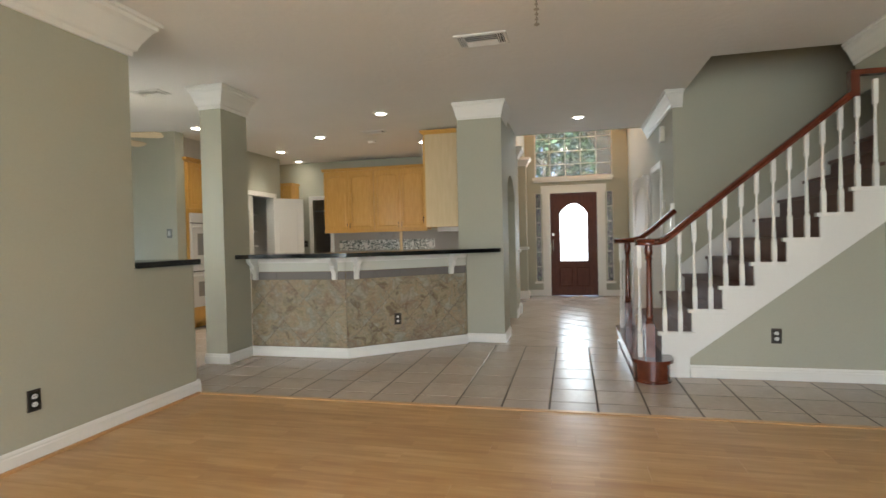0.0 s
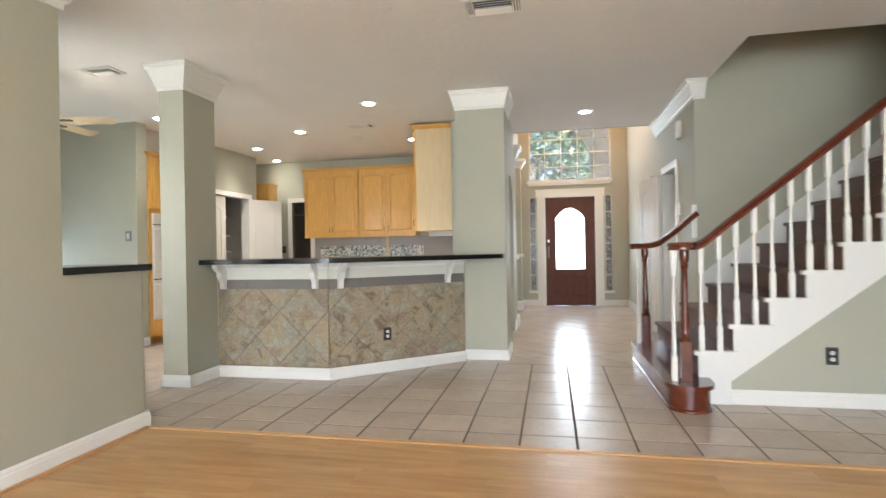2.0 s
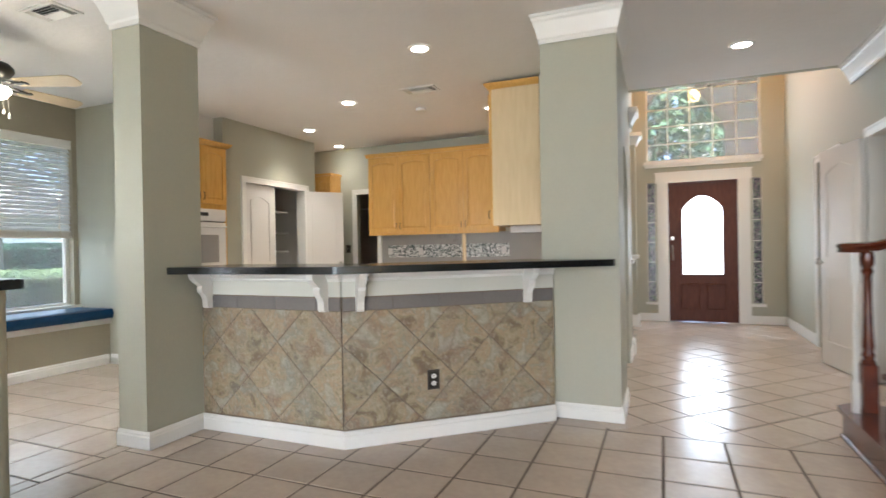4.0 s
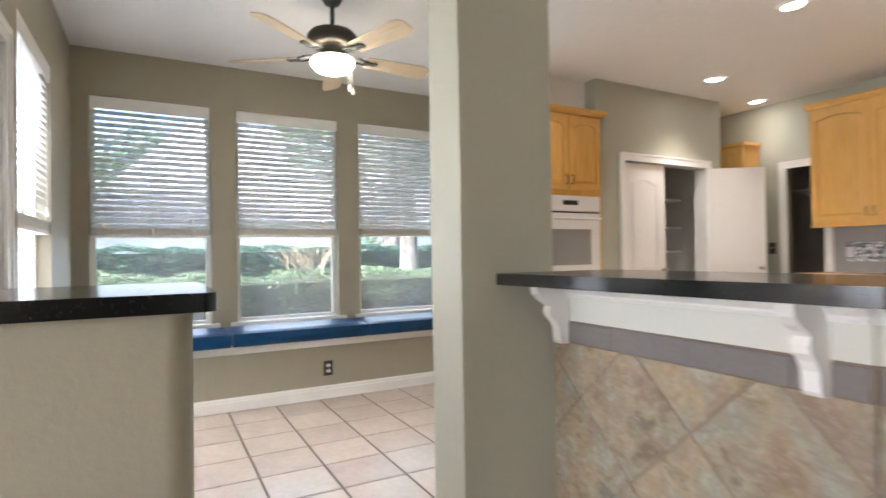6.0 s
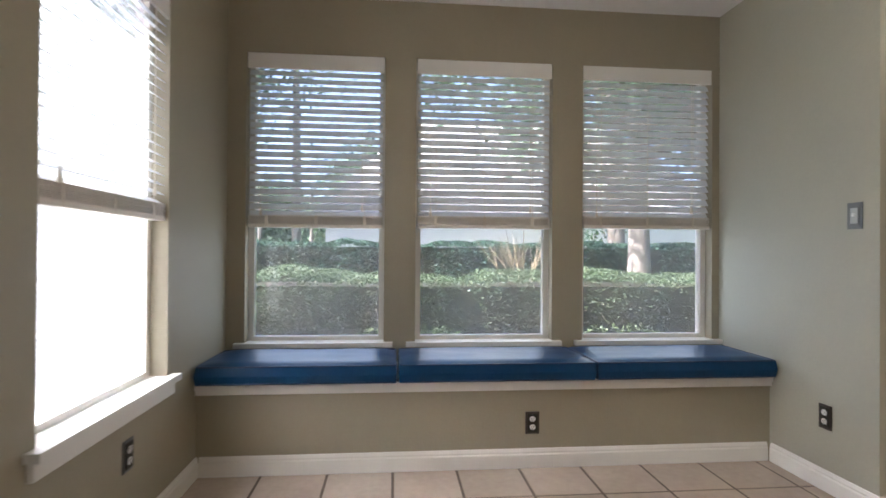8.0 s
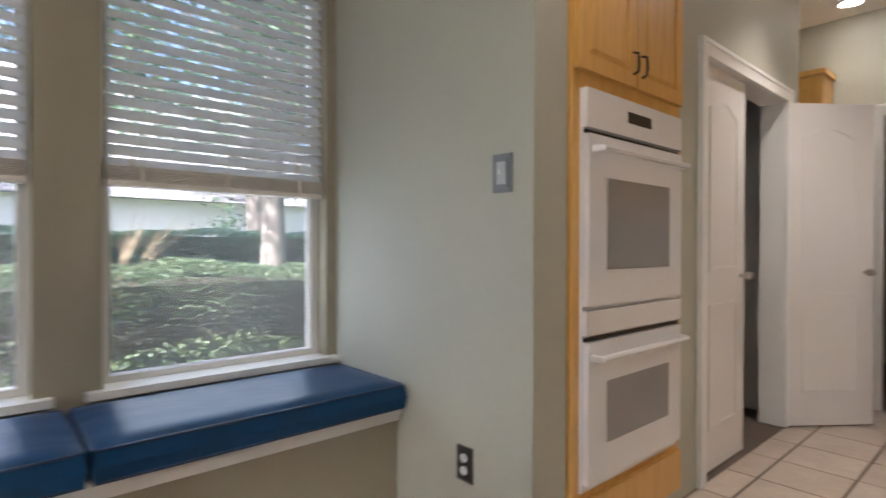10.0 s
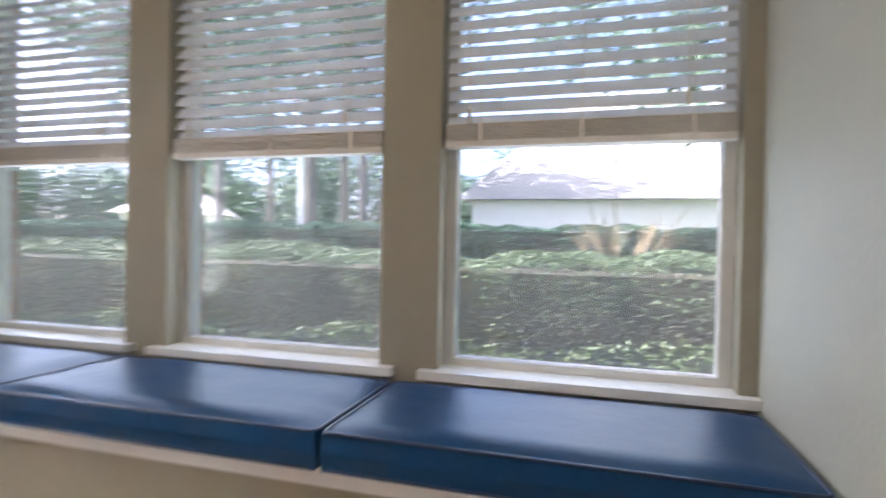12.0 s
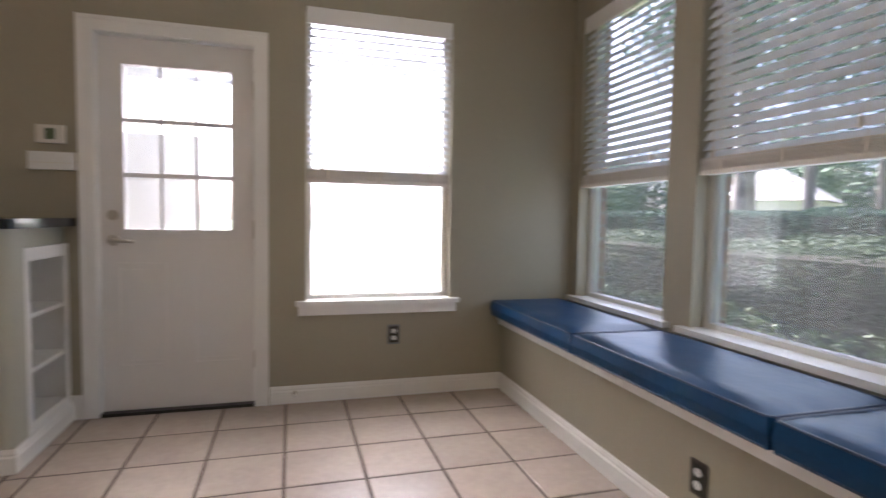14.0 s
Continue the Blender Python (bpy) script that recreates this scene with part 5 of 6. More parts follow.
# balusters, built once for a height and shared
def baluster(h):
    bm = B()
    q = 0.0165
    bx(bm, -q, -q, 0, q, q, 0.17)
    lathe(bm, [(0, 0.170), (0.0155, 0.171), (0.017, 0.182), (0.012, 0.19), (0.0165, 0.205), (0.0165, 0.225), (0.0145, 0.25), (0.0095, h - 0.22), (0.012, h - 0.19), (0.014, h - 0.185)], 10)
    bx(bm, -q * 0.95, -q * 0.95, h - 0.185, q * 0.95, q * 0.95, h)
    return mesh_of("baluster", bm, TRIM, True)


RAIL = lambda x: 1.135 + max(0.0, x - 1.80) * 0.80
BM = {}
def stand(x, y, z, top):
    h = round(top - z - 0.004, 2)
    if h not in BM:
        BM[h] = baluster(h)
    ob = new("baluster", BM[h])
    ob.parent, ob.location = st, (x, y, z + 0.0016)


for i, x in enumerate(NOSE[:7]):
    for f in (0.045, 0.165):
        stand(x + f, SF + 0.008, (i + 2) * R, RAIL(x + f) - 0.008)
for x, y in ((1.575, 5.27), (1.59, 5.36), (1.60, 6.83), (1.56, 6.72), (1.70, 6.90)):
    stand(x, y, R, 1.098)


def newel(x, y):
    bm = B()
    z = R + 0.001
    bx(bm, x - 0.036, y - 0.036, z, x + 0.036, y + 0.036, z + 0.27)
    lathe(bm, [(0, z + 0.27), (0.034, z + 0.271), (0.036, z + 0.285), (0.026, z + 0.30), (0.034, z + 0.32), (0.024, z + 0.345), (0.030, z + 0.37), (0.026, z + 0.42), (0.021, z + 0.62), (0.020, z + 0.78), (0.030, z + 0.80), (0.022, z + 0.815), (0.032, z + 0.84), (0.034, z + 0.875), (0.03, z + 0.91), (0, z + 0.911)], 16, x, y)
    part("newel_post", bm, CHERRY, st, "turned cherry newel post", smooth=True)


newel(1.655, 5.30)
newel(1.635, 6.77)


def rail_bm(path, w=0.03, h=0.026):
    """A moulded handrail along 3D points."""
    bm = B()
    prof = [(-w, -h), (w, -h), (w * 0.8, -h * 0.3), (w * 1.08, h * 0.35), (w * 0.85, h * 0.9), (0, h * 1.15), (-w * 0.85, h * 0.9), (-w * 1.08, h * 0.35), (-w * 0.8, -h * 0.3)]
    rings = []
    for i, p in enumerate(path):
        p = Vector(p)
        d = (Vector(path[min(i + 1, len(path) - 1)]) - Vector(path[max(i - 1, 0)])).normalized()
        s = d.cross(Vector((0, 0, 1))).normalized()
        up = s.cross(d)
        rings.append([bm.verts.new(p + s * a + up * b) for a, b in prof])
    for a, b in zip(rings, rings[1:]):
        for k in range(len(prof)):
            j = (k + 1) % len(prof)
            bm.faces.new((a[k], a[j], b[j], b[k]))
    bm.faces.new(rings[0])
    bm.faces.new(rings[-1][::-1])
    return bm


vol = [(1.655 + 0.075 * math.cos(radians(a)), 5.32 + 0.075 * math.sin(radians(a)), 1.125) for a in range(60, 300, 20)]
main = vol + [(1.72, 5.36, 1.125), (1.76, 5.39, 1.130), (1.80, SF + 0.008, 1.145), (1.86, SF + 0.008, 1.19)] + [(x, SF + 0.008, RAIL(x) + 0.012) for x in (1.95, 2.3, 2.8, 3.1, 3.16)]
part("handrail", rail_bm(main), CHERRY, st, "moulded cherry handrail", smooth=True)
bm = B()
lathe(bm, [(0, 1.10), (0.05, 1.10), (0.055, 1.12), (0.05, 1.145), (0, 1.152)], 18, 1.655, 5.32)
part("volute_cap", bm, CHERRY, st, smooth=True)
part("rail_turn", boxes((3.13, SF - 0.025, 2.20, 3.19, SF + 0.04, 2.40), (3.1305, SF - 0.0255, 2.3595, 3.37, SF + 0.0405, 2.4005)), CHERRY, st, "cherry rail gooseneck at wall", bevel=0.008)
far = [(1.58 + 0.06 * math.cos(radians(a)), 6.75 + 0.07 * math.sin(radians(a)), 1.125) for a in range(300, 60, -20)] + [(1.70, 6.86, 1.13), (1.78, 6.875, 1.15), (1.9, 6.875, 1.235), (2.14, 6.875, 1.44)]
part("handrail", rail_bm(far), CHERRY, st, "short cherry handrail against wall", smooth=True)
part("rail_bracket_post", boxes((2.10, 6.86, 1.2, 2.135, 6.925, 1.52)), TRIM, st)

# ---- hall and foyer ----
casing("door_casing_hall", "y", HX, 7.70, 8.40, 2.01, -1, "white casing round hall doorway")
casing("door_casing_foyer", "y", HX, 9.22, 9.98, 2.01, -1, "white casing round foyer doorway")
struct("door_jamb_hall", boxes((HX, 7.68, 0, HX + 0.14, 7.70, 2.03), (HX, 8.40, 0, HX + 0.14, 8.42, 2.03), (HX, 7.70, 2.01, HX + 0.14, 8.40, 2.03)), TRIM, "white hall door jamb", "trim")
panel_door("door_4", HX - 0.035, 8.42, 100, 0.70, 1.99, "white moulded hall door standing open")
panel_door("door_5", HX + 0.05, 9.24, 90, 0.72, 1.99, "white moulded foyer door closed")
t = thing("door_chime", HX, 7.47, 2.37, "almond plastic door chime on hall wall", "door chime", rz=-90)
part("cover", boxes((-0.055, -0.05, -0.09, 0.055, -0.0005, 0.09)), PLASTIC, t, bevel=0.006)
t = thing("hall_keypad", HX, 7.50, 1.52, "almond alarm keypad beside hall door", "keypad", rz=-90)
part("cover", boxes((-0.05, -0.03, -0.06, 0.05, -0.0005, 0.06)), PLASTIC, t, bevel=0.004)


def pilaster(x, y, s, top):
    p = thing("foyer_pillar", x, y, 0, "white topped sage pillar at foyer opening", "pillar", "foyer pillars")
    part("shaft", boxes((-s, -s, 0, s, s, top)), WALL, p, bevel=0.01)
    for z, n in ((top - 0.18, "capital"), (0.0, "plinth"), (0.95, "chair_rail")):
        bm = B()
        prof = {"capital": [(0.001, 0), (0.02, 0), (0.03, 0.03), (0.07, 0.1), (0.09, 0.11), (0.09, 0.16), (0.001, 0.17)], "plinth": [(0.001, 0.002), (0.03, 0.002), (0.03, 0.13), (0.01, 0.16), (0.001, 0.16)], "chair_rail": [(0.001, 0), (0.025, 0.01), (0.03, 0.05), (0.001, 0.06)]}[n]
        sweep(bm, [(-s, -s), (s, -s), (s, s), (-s, s)], [(o, z + q) for o, q in prof], True)
        part(n, bm, TRIM, p)


pilaster(0.16, 9.06, 0.09, 2.60)
pilaster(0.14, 11.12, 0.08, 2.74)
fd = thing("door_6", 1.10, 11.68, 0.01, "dark cherry front door with arched leaded glass", "door", kind="structure")
gl, gr, gb, gt = -0.275, 0.275, 0.68, 1.65
pts = [(gl + (gr - gl) * i / 12, gt + 0.20 * math.sin(math.pi * i / 12) ** 0.8) for i in range(13)]
bm = boxes((-0.45, 0, 0, gl, 0.045, 2.03), (gr, 0, 0, 0.45, 0.045, 2.03), (gl, 0, 0, gr, 0.045, gb))
slab(bm, [(gl, 2.03), *pts, (gr, 2.03)], "y", 0, 0.045)
part("leaf", bm, DOORCH, fd)
bm = B()
slab(bm, [(gl, gb), *pts, (gr, gb)], "y", 0.018, 0.024)
# the pane's brightness comes from its own added glow
part("leaded_glass", bm, FROST, fd, "leaded glass given a glow for daylight")
bm = B()
for k in range(1, 9):
    bx(bm, gl, 0.014, gb + k * 0.125, gr, 0.017, gb + k * 0.125 + 0.004)
for x in (-0.23, 0.23):
    bx(bm, x, 0.014, gb, x + 0.004, 0.017, gt + 0.08)
part("lead_cames", bm, mat("lead", (0.30, 0.31, 0.32), 0.4, metal=0.6), fd)
bm = B()
path = [(gl, gb), (gr, gb)] + pts[::-1]
for i in range(len(path)):
    a, b = Vector(path[i]), Vector(path[(i + 1) % len(path)])
    tube(bm, [(a.x, -0.003, a.y), (b.x, -0.003, b.y)], 0.011, 6)
part("glazing_bead", bm, DOORCH, fd)
for x in (-0.17, 0.17):
    bm = B()
    bx(bm, x - 0.085, -0.010, 0.215, x + 0.085, 0, 0.515)
    part("raised_panel", bm, DOORCH, fd, bevel=0.008)
    bm = B()
    for a, b in (((-0.12, 0.18), (0.12, 0.18)), ((0.12, 0.18), (0.12, 0.55)), ((0.12, 0.55), (-0.12, 0.55)), ((-0.12, 0.55), (-0.12, 0.18))):
        tube(bm, [(x + a[0], -0.004, a[1]), (x + b[0], -0.004, b[1])], 0.012, 6)
    part("panel_moulding", bm, DOORCH, fd)
bm = B()
tube(bm, [(-0.40, -0.02, 1.12), (-0.40, -0.045, 1.05), (-0.40, -0.05, 0.98), (-0.40, -0.02, 0.90)], 0.009, 8)
part("door_handle", bm, NICKEL, fd, "nickel grip handle", smooth=True)
part("deadbolt", boxes((-0.42, -0.018, 1.20, -0.38, -0.0005, 1.25)), NICKEL, fd, bevel=0.008)
struct("door_casing_front", boxes((0.49, 11.62, 0.003, 0.645, 11.648, 2.06), (1.555, 11.62, 0.003, 1.71, 11.648, 2.06), (0.47, 11.615, 2.06, 1.73, 11.648, 2.20), (0.46, 11.60, 2.20, 1.74, 11.648, 2.215)), TRIM, "wide white fluted casing round front door", "trim", bevel=0.004)
bm = B()
for x in (0.49, 1.555):
    for k in range(4):
        tube(bm, [(x + 0.03 + k * 0.032, 11.619, 0.2), (x + 0.03 + k * 0.032, 11.619, 2.04)], 0.006, 6)
struct("casing_flutes", bm, TRIM, "white flutes on front door casing", "trim")
struct("door_jamb_front", boxes((0.62, 11.65, 0, 0.648, 11.8, 2.07), (1.552, 11.65, 0, 1.58, 11.8, 2.07), (0.648, 11.65, 2.042, 1.552, 11.8, 2.07)), CHERRY, "cherry jamb of front door", "trim")
for n, x in (("window_8", 0.35), ("window_9", 1.74)):
    w = tagged(new(n), "narrow patterned sidelight beside front door", "window", kind="structure")
    part("pane", boxes((x + 0.008, 11.70, 0.30, x + 0.112, 11.706, 2.06)), STAIN, w, "patterned glass")
    part("window_frame", boxes((x, 11.66, 0.29, x + 0.008, 11.74, 2.07), (x + 0.112, 11.66, 0.29, x + 0.12, 11.74, 2.07)), VINYLW, w)
    for k in range(1, 6):
        z = 0.29 + 1.78 * k / 6
        part("glazing_bar", boxes((x + 0.008, 11.69, z - 0.006, x + 0.112, 11.715, z + 0.006)), VINYLW, w)
    part("window_sill", boxes((x - 0.03, 11.61, 0.25, x + 0.15, 11.648, 0.288)), TRIM, w)
w = tagged(new("window_10"), "tall gridded window above front door", "window", kind="structure")
part("pane", boxes((0.35, 11.72, 2.38, 1.86, 11.724, 4.05)), HAZEG, w).visible_shadow = False
part("window_frame", boxes((0.35, 11.69, 2.38, 0.375, 11.75, 4.05), (1.835, 11.69, 2.38, 1.86, 11.75, 4.05), (0.375, 11.69, 2.38, 1.835, 11.75, 2.405), (0.375, 11.69, 4.025, 1.835, 11.75, 4.05)), VINYLW, w)
for k in range(1, 5):
    x = 0.35 + 1.51 * k / 5
    part("glazing_bar", boxes((x - 0.008, 11.70, 2.405, x + 0.008, 11.745, 4.025)), VINYLW, w)
for k in range(1, 7):
    z = 2.38 + k * 0.262
    if z < 4.0:
        part("glazing_bar", boxes((0.375, 11.705, z - 0.008, 1.835, 11.74, z + 0.008)), VINYLW, w)
part("window_sill", boxes((0.31, 11.58, 2.33, 1.87, 11.649, 2.375), (0.33, 11.60, 2.29, 1.85, 11.649, 2.3295)), TRIM, w, "white moulded ledge", bevel=0.006)
ch = thing("chandelier", 1.1, 10.2, 3.0, "small lit foyer chandelier with candle bulbs", "chandelier")
bm = B()
lathe(bm, [(0, 0.02), (0.03, 0.05), (0.015, 0.1), (0.04, 0.16), (0.012, 0.25), (0.012, 1.99), (0, 1.999)], 12)
part("stem", bm, BRONZE, ch, smooth=True)
for k in range(6):
    a = k * math.pi / 3
    ca, sa = math.cos(a), math.sin(a)
    bm = B()
    tube(bm, [(0.02 * ca, 0.02 * sa, 0.12), (0.12 * ca, 0.12 * sa, 0.06), (0.22 * ca, 0.22 * sa, 0.10), (0.22 * ca, 0.22 * sa, 0.14)], 0.007, 6)
    part("arm", bm, BRONZE, ch)
    bm = B()
    lathe(bm, [(0, 0.14), (0.012, 0.145), (0.018, 0.19), (0.008, 0.225), (0, 0.235)], 8, 0.22 * ca, 0.22 * sa)
    part("candle_bulb", bm, LENS, ch, "glowing bulb", smooth=True)


# ---- outdoors ----
struct("ground", boxes((-120, -120, -0.5, 120, 160, -0.16)), GRASS, "lawn reaching to the distance")
# far stretch of slab is added to whiten the view below the horizon
struct("patio", boxes((-6.4, -34.0, -0.159, 2.0, -3.4, -0.05), (-6.4, -3.4, -0.159, -2.1, 3.60, -0.05)), CONC, "pale sunlit concrete patio, far stretch added to whiten the view")
struct("porch", boxes((-0.6, 11.81, -0.159, 3.0, 15.0, -0.03)), CONC, "front porch slab")


def leaves(name, pts, size, material, parent, seed, flat=0.35):
    """One mesh of many small folded leaves at the given places."""
    rng = np.random.default_rng(seed)
    n = len(pts)
    a, b = rng.normal(size=(n, 3)), rng.normal(size=(n, 3))
    a[:, 2] *= flat
    a /= np.linalg.norm(a, axis=1)[:, None]
    b -= (a * b).sum(1)[:, None] * a
    b /= np.linalg.norm(b, axis=1)[:, None]
    s = size * rng.uniform(0.6, 1.3, size=(n, 1))
    v = np.stack([pts - a * s, pts + b * s * 0.45, pts + a * s, pts - b * s * 0.45], 1).reshape(-1, 3)
    me = bpy.data.meshes.new(name)
    me.from_pydata(v.tolist(), [], np.arange(4 * n).reshape(-1, 4).tolist())
    me.materials.append(material)
    ob = new(name, me)
    ob.parent = parent
    return ob


def hedge(x0, x1, y0, y1, top, n, size, seed, label, green, low):
    h = thing("hedge", 0, 0, 0, label, "hedge", "garden hedges")
    rng = np.random.default_rng(seed)
    bm = B()
    # solid core in the shade-dark leaf colour
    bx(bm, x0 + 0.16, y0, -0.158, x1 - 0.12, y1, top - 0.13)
    part("shaded_twig_core", bm, LEAFSHADE, h)
    u = rng.uniform(size=(n, 3))
    y = y0 + (y1 - y0) * u[:, 0]
    wob = 0.06 * np.sin(y * 2.1) + 0.05 * np.sin(y * 5.3 + 1) + 0.03 * np.sin(y * 11)
    side = u[:, 1]
    x = np.where(side < 0.5, x1 + wob - 0.16 * rng.uniform(size=n) ** 2, x0 + (x1 - x0) * rng.uniform(size=n))
    z = np.where(side < 0.5, -0.12 + (top + 0.10 + wob * 0.6) * u[:, 2], top + wob * 0.6 - 0.12 * rng.uniform(size=n) ** 2)
    p = np.stack([x, y, z], 1)
    # the middle takes the dark leaves, so its shade is painted in
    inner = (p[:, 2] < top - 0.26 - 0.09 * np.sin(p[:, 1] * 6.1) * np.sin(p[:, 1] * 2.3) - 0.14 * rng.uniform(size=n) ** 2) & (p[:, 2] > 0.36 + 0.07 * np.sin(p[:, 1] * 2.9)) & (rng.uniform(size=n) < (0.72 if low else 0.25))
    base = (p[:, 2] <= 0.38 + 0.07 * np.sin(p[:, 1] * 2.9)) & ~inner & low
    leaves("leaves", p[~inner & ~base], size, green, h, seed + 1)
    leaves("shaded_inner_leaves", p[inner], size, LEAFSHADE, h, seed + 2)
    if low:
        leaves("ground_leaves", p[base] + np.array((0.10, 0, 0)), size * 1.15, LEAFLOW, h, seed + 3, 0.9)


hedge(-8.6, -7.45, -4.0, 12.0, 0.94, 95000, 0.017, 11, "clipped shrub hedge with bronze inner leaves darkened as shade", LEAF, True)
hedge(-16.5, -14.8, -12.0, 18.0, 1.42, 70000, 0.042, 21, "taller bluish green hedge across lawn", LEAF3, False)


def tree(x, y, trunk_h, r, spread, n, seed, label, lean=0.0, mat_leaf=None, size=0.11, low=None):
    t = thing("tree", x, y, -0.16, label, "tree", "garden trees")
    rng = np.random.default_rng(seed)
    top = Vector((lean, 0, trunk_h))
    bm = B()
    tube(bm, [(0, 0, 0), (0.1 * lean, 0.02, trunk_h * 0.3), (0.5 * lean, -0.03, trunk_h * 0.65), tuple(top)], [r * 1.25, r, r * 0.85, r * 0.55], 10)
    part("trunk", bm, BARK, t, smooth=True)
    cents = []
    for k in range(9):
        a = k * 2.4 + rng.uniform(0, 0.6)
        h0 = trunk_h * rng.uniform(0.55, 1.0)
        e = Vector((lean + spread * 0.8 * math.cos(a) * rng.uniform(0.5, 1), spread * 0.8 * math.sin(a) * rng.uniform(0.5, 1), h0 + spread * rng.uniform(0.15, 0.8)))
        bm = B()
        b0 = Vector((lean * h0 / trunk_h, 0, h0))
        tube(bm, [tuple(b0), tuple(b0.lerp(e, 0.5) + Vector((0, 0, 0.15))), tuple(e)], [r * 0.4, r * 0.25, r * 0.08], 6)
        part("limb", bm, BARK, t)
        cents.append(e)
    pts = []
    for c in cents:
        for q in range(5):
            o = rng.normal(size=3) * spread * 0.30
            m = n // (len(cents) * 5)
            pts.append(np.array(c) + o + rng.normal(size=(m, 3)) * spread * 0.13)
    leaves("crown", np.concatenate(pts), size, mat_leaf or LEAF2, t, seed + 5, 0.8)


tree(-12.8, 9.9, 5.2, 0.22, 4.0, 22000, 31, "thick grey trunk tree with leafy crown")
tree(-20.0, 12.5, 6.5, 0.30, 4.2, 9000, 33, "tall garden tree with dense crown")
tree(-21.0, -3.5, 7.5, 0.25, 4.0, 8000, 37, "tall garden tree with reddish trunk")
tree(-18.0, -7.5, 7.5, 0.24, 3.8, 8000, 39, "tall garden tree behind hedge")
tree(-24.0, -13.0, 8.0, 0.28, 4.6, 9000, 41, "large distant garden tree")
tree(-26.0, 16.0, 8.0, 0.30, 5.5, 9000, 43, "large distant garden tree")
tree(0.3, 19.0, 4.0, 0.25, 3.4, 6500, 45, "leafy tree before front porch", size=0.14)
tree(3.4, 21.0, 5.0, 0.3, 3.6, 5000, 47, "leafy tree beyond front porch", size=0.14)
for k, (x, y) in enumerate(((-20.0, 0.15), (-20.0, 1.55), (-20.5, -1.9), (-19.5, -0.75), (-17.5, -4.6), (-23.0, -6.5))):
    t = thing("tree", x, y, -0.16, "bare straight pine trunk behind hedge", "tree", "garden trees")
    bm = B()
    tube(bm, [(0, 0, 0), (0.05, 0.03, 3.0), (0.1, -0.04, 9.0)], [0.17, 0.15, 0.09], 9)
    part("trunk", bm, BARK, t, smooth=True)
    rng = np.random.default_rng(60 + k)
    leaves("crown", np.array((0.1, 0, 9.0)) + rng.normal(size=(1800, 3)) * np.array((1.1, 1.1, 1.3)), 0.14, LEAF2, t, 70 + k, 0.8)
woods = thing("far_woods", 0, 0, -0.16, "hazy green belt of distant trees", "woods", kind="stuff")
rng = np.random.default_rng(140)
clumps = []
for k in range(150):
    cy = -62 + 100 * k / 149 + rng.uniform(-0.8, 0.8)
    cx = -46 + 4 * math.sin(cy * 0.21) + rng.uniform(-3, 3)
    top = 6.5 + 2.2 * math.sin(cy * 0.37) + rng.uniform(-1.5, 2.5)
    m = 700
    r = rng.normal(size=(m, 3)) * np.array((1.0, 1.2, 1.0))
    c = np.array((cx, cy, 0.0)) + r
    c[:, 2] = np.abs(rng.uniform(0.0, 1.0, size=m) ** 0.8 * top + 0.4 * rng.normal(size=m))
    clumps.append(c)
leaves("foliage", np.concatenate(clumps), 0.26, LEAF2, woods, 141, 0.8)
for k in range(30):
    bm = B()
    ty = -60 + 3.2 * k + rng.uniform(-1, 1)
    tube(bm, [(-45, ty, 0), (-45.1, ty + 0.1, 3.0), (-45.2, ty, 6.5)], [0.22, 0.18, 0.08], 7)
    part("trunk", bm, BARK, woods)
sh = thing("bare_shrub", -10.0, 6.75, -0.16, "bare many-stemmed shrub with yellow bark", "shrub")
rng = np.random.default_rng(90)
YB = mat("yellow_bark", (0.19, 0.145, 0.085), 0.8, var=0.2)
for k in range(15):
    a, l = rng.uniform(0, 6.28), rng.uniform(0.3, 0.9)
    bm = B()
    p1 = Vector((0.12 * math.cos(a), 0.12 * math.sin(a), 0.5))
    p2 = Vector((l * 0.5 * math.cos(a), l * 0.5 * math.sin(a), 1.1))
    p3 = Vector((l * math.cos(a), l * math.sin(a), rng.uniform(1.4, 1.9)))
    tube(bm, [(0, 0, 0), tuple(p1), tuple(p2), tuple(p3)], [0.014, 0.011, 0.008, 0.003], 6)
    for q in range(3):
        b = a + rng.uniform(-1.2, 1.2)
        tube(bm, [tuple(p2), tuple(p2 + Vector((0.2 * math.cos(b), 0.2 * math.sin(b), 0.35)))], [0.006, 0.002], 5)
    part("stem", bm, YB, sh)


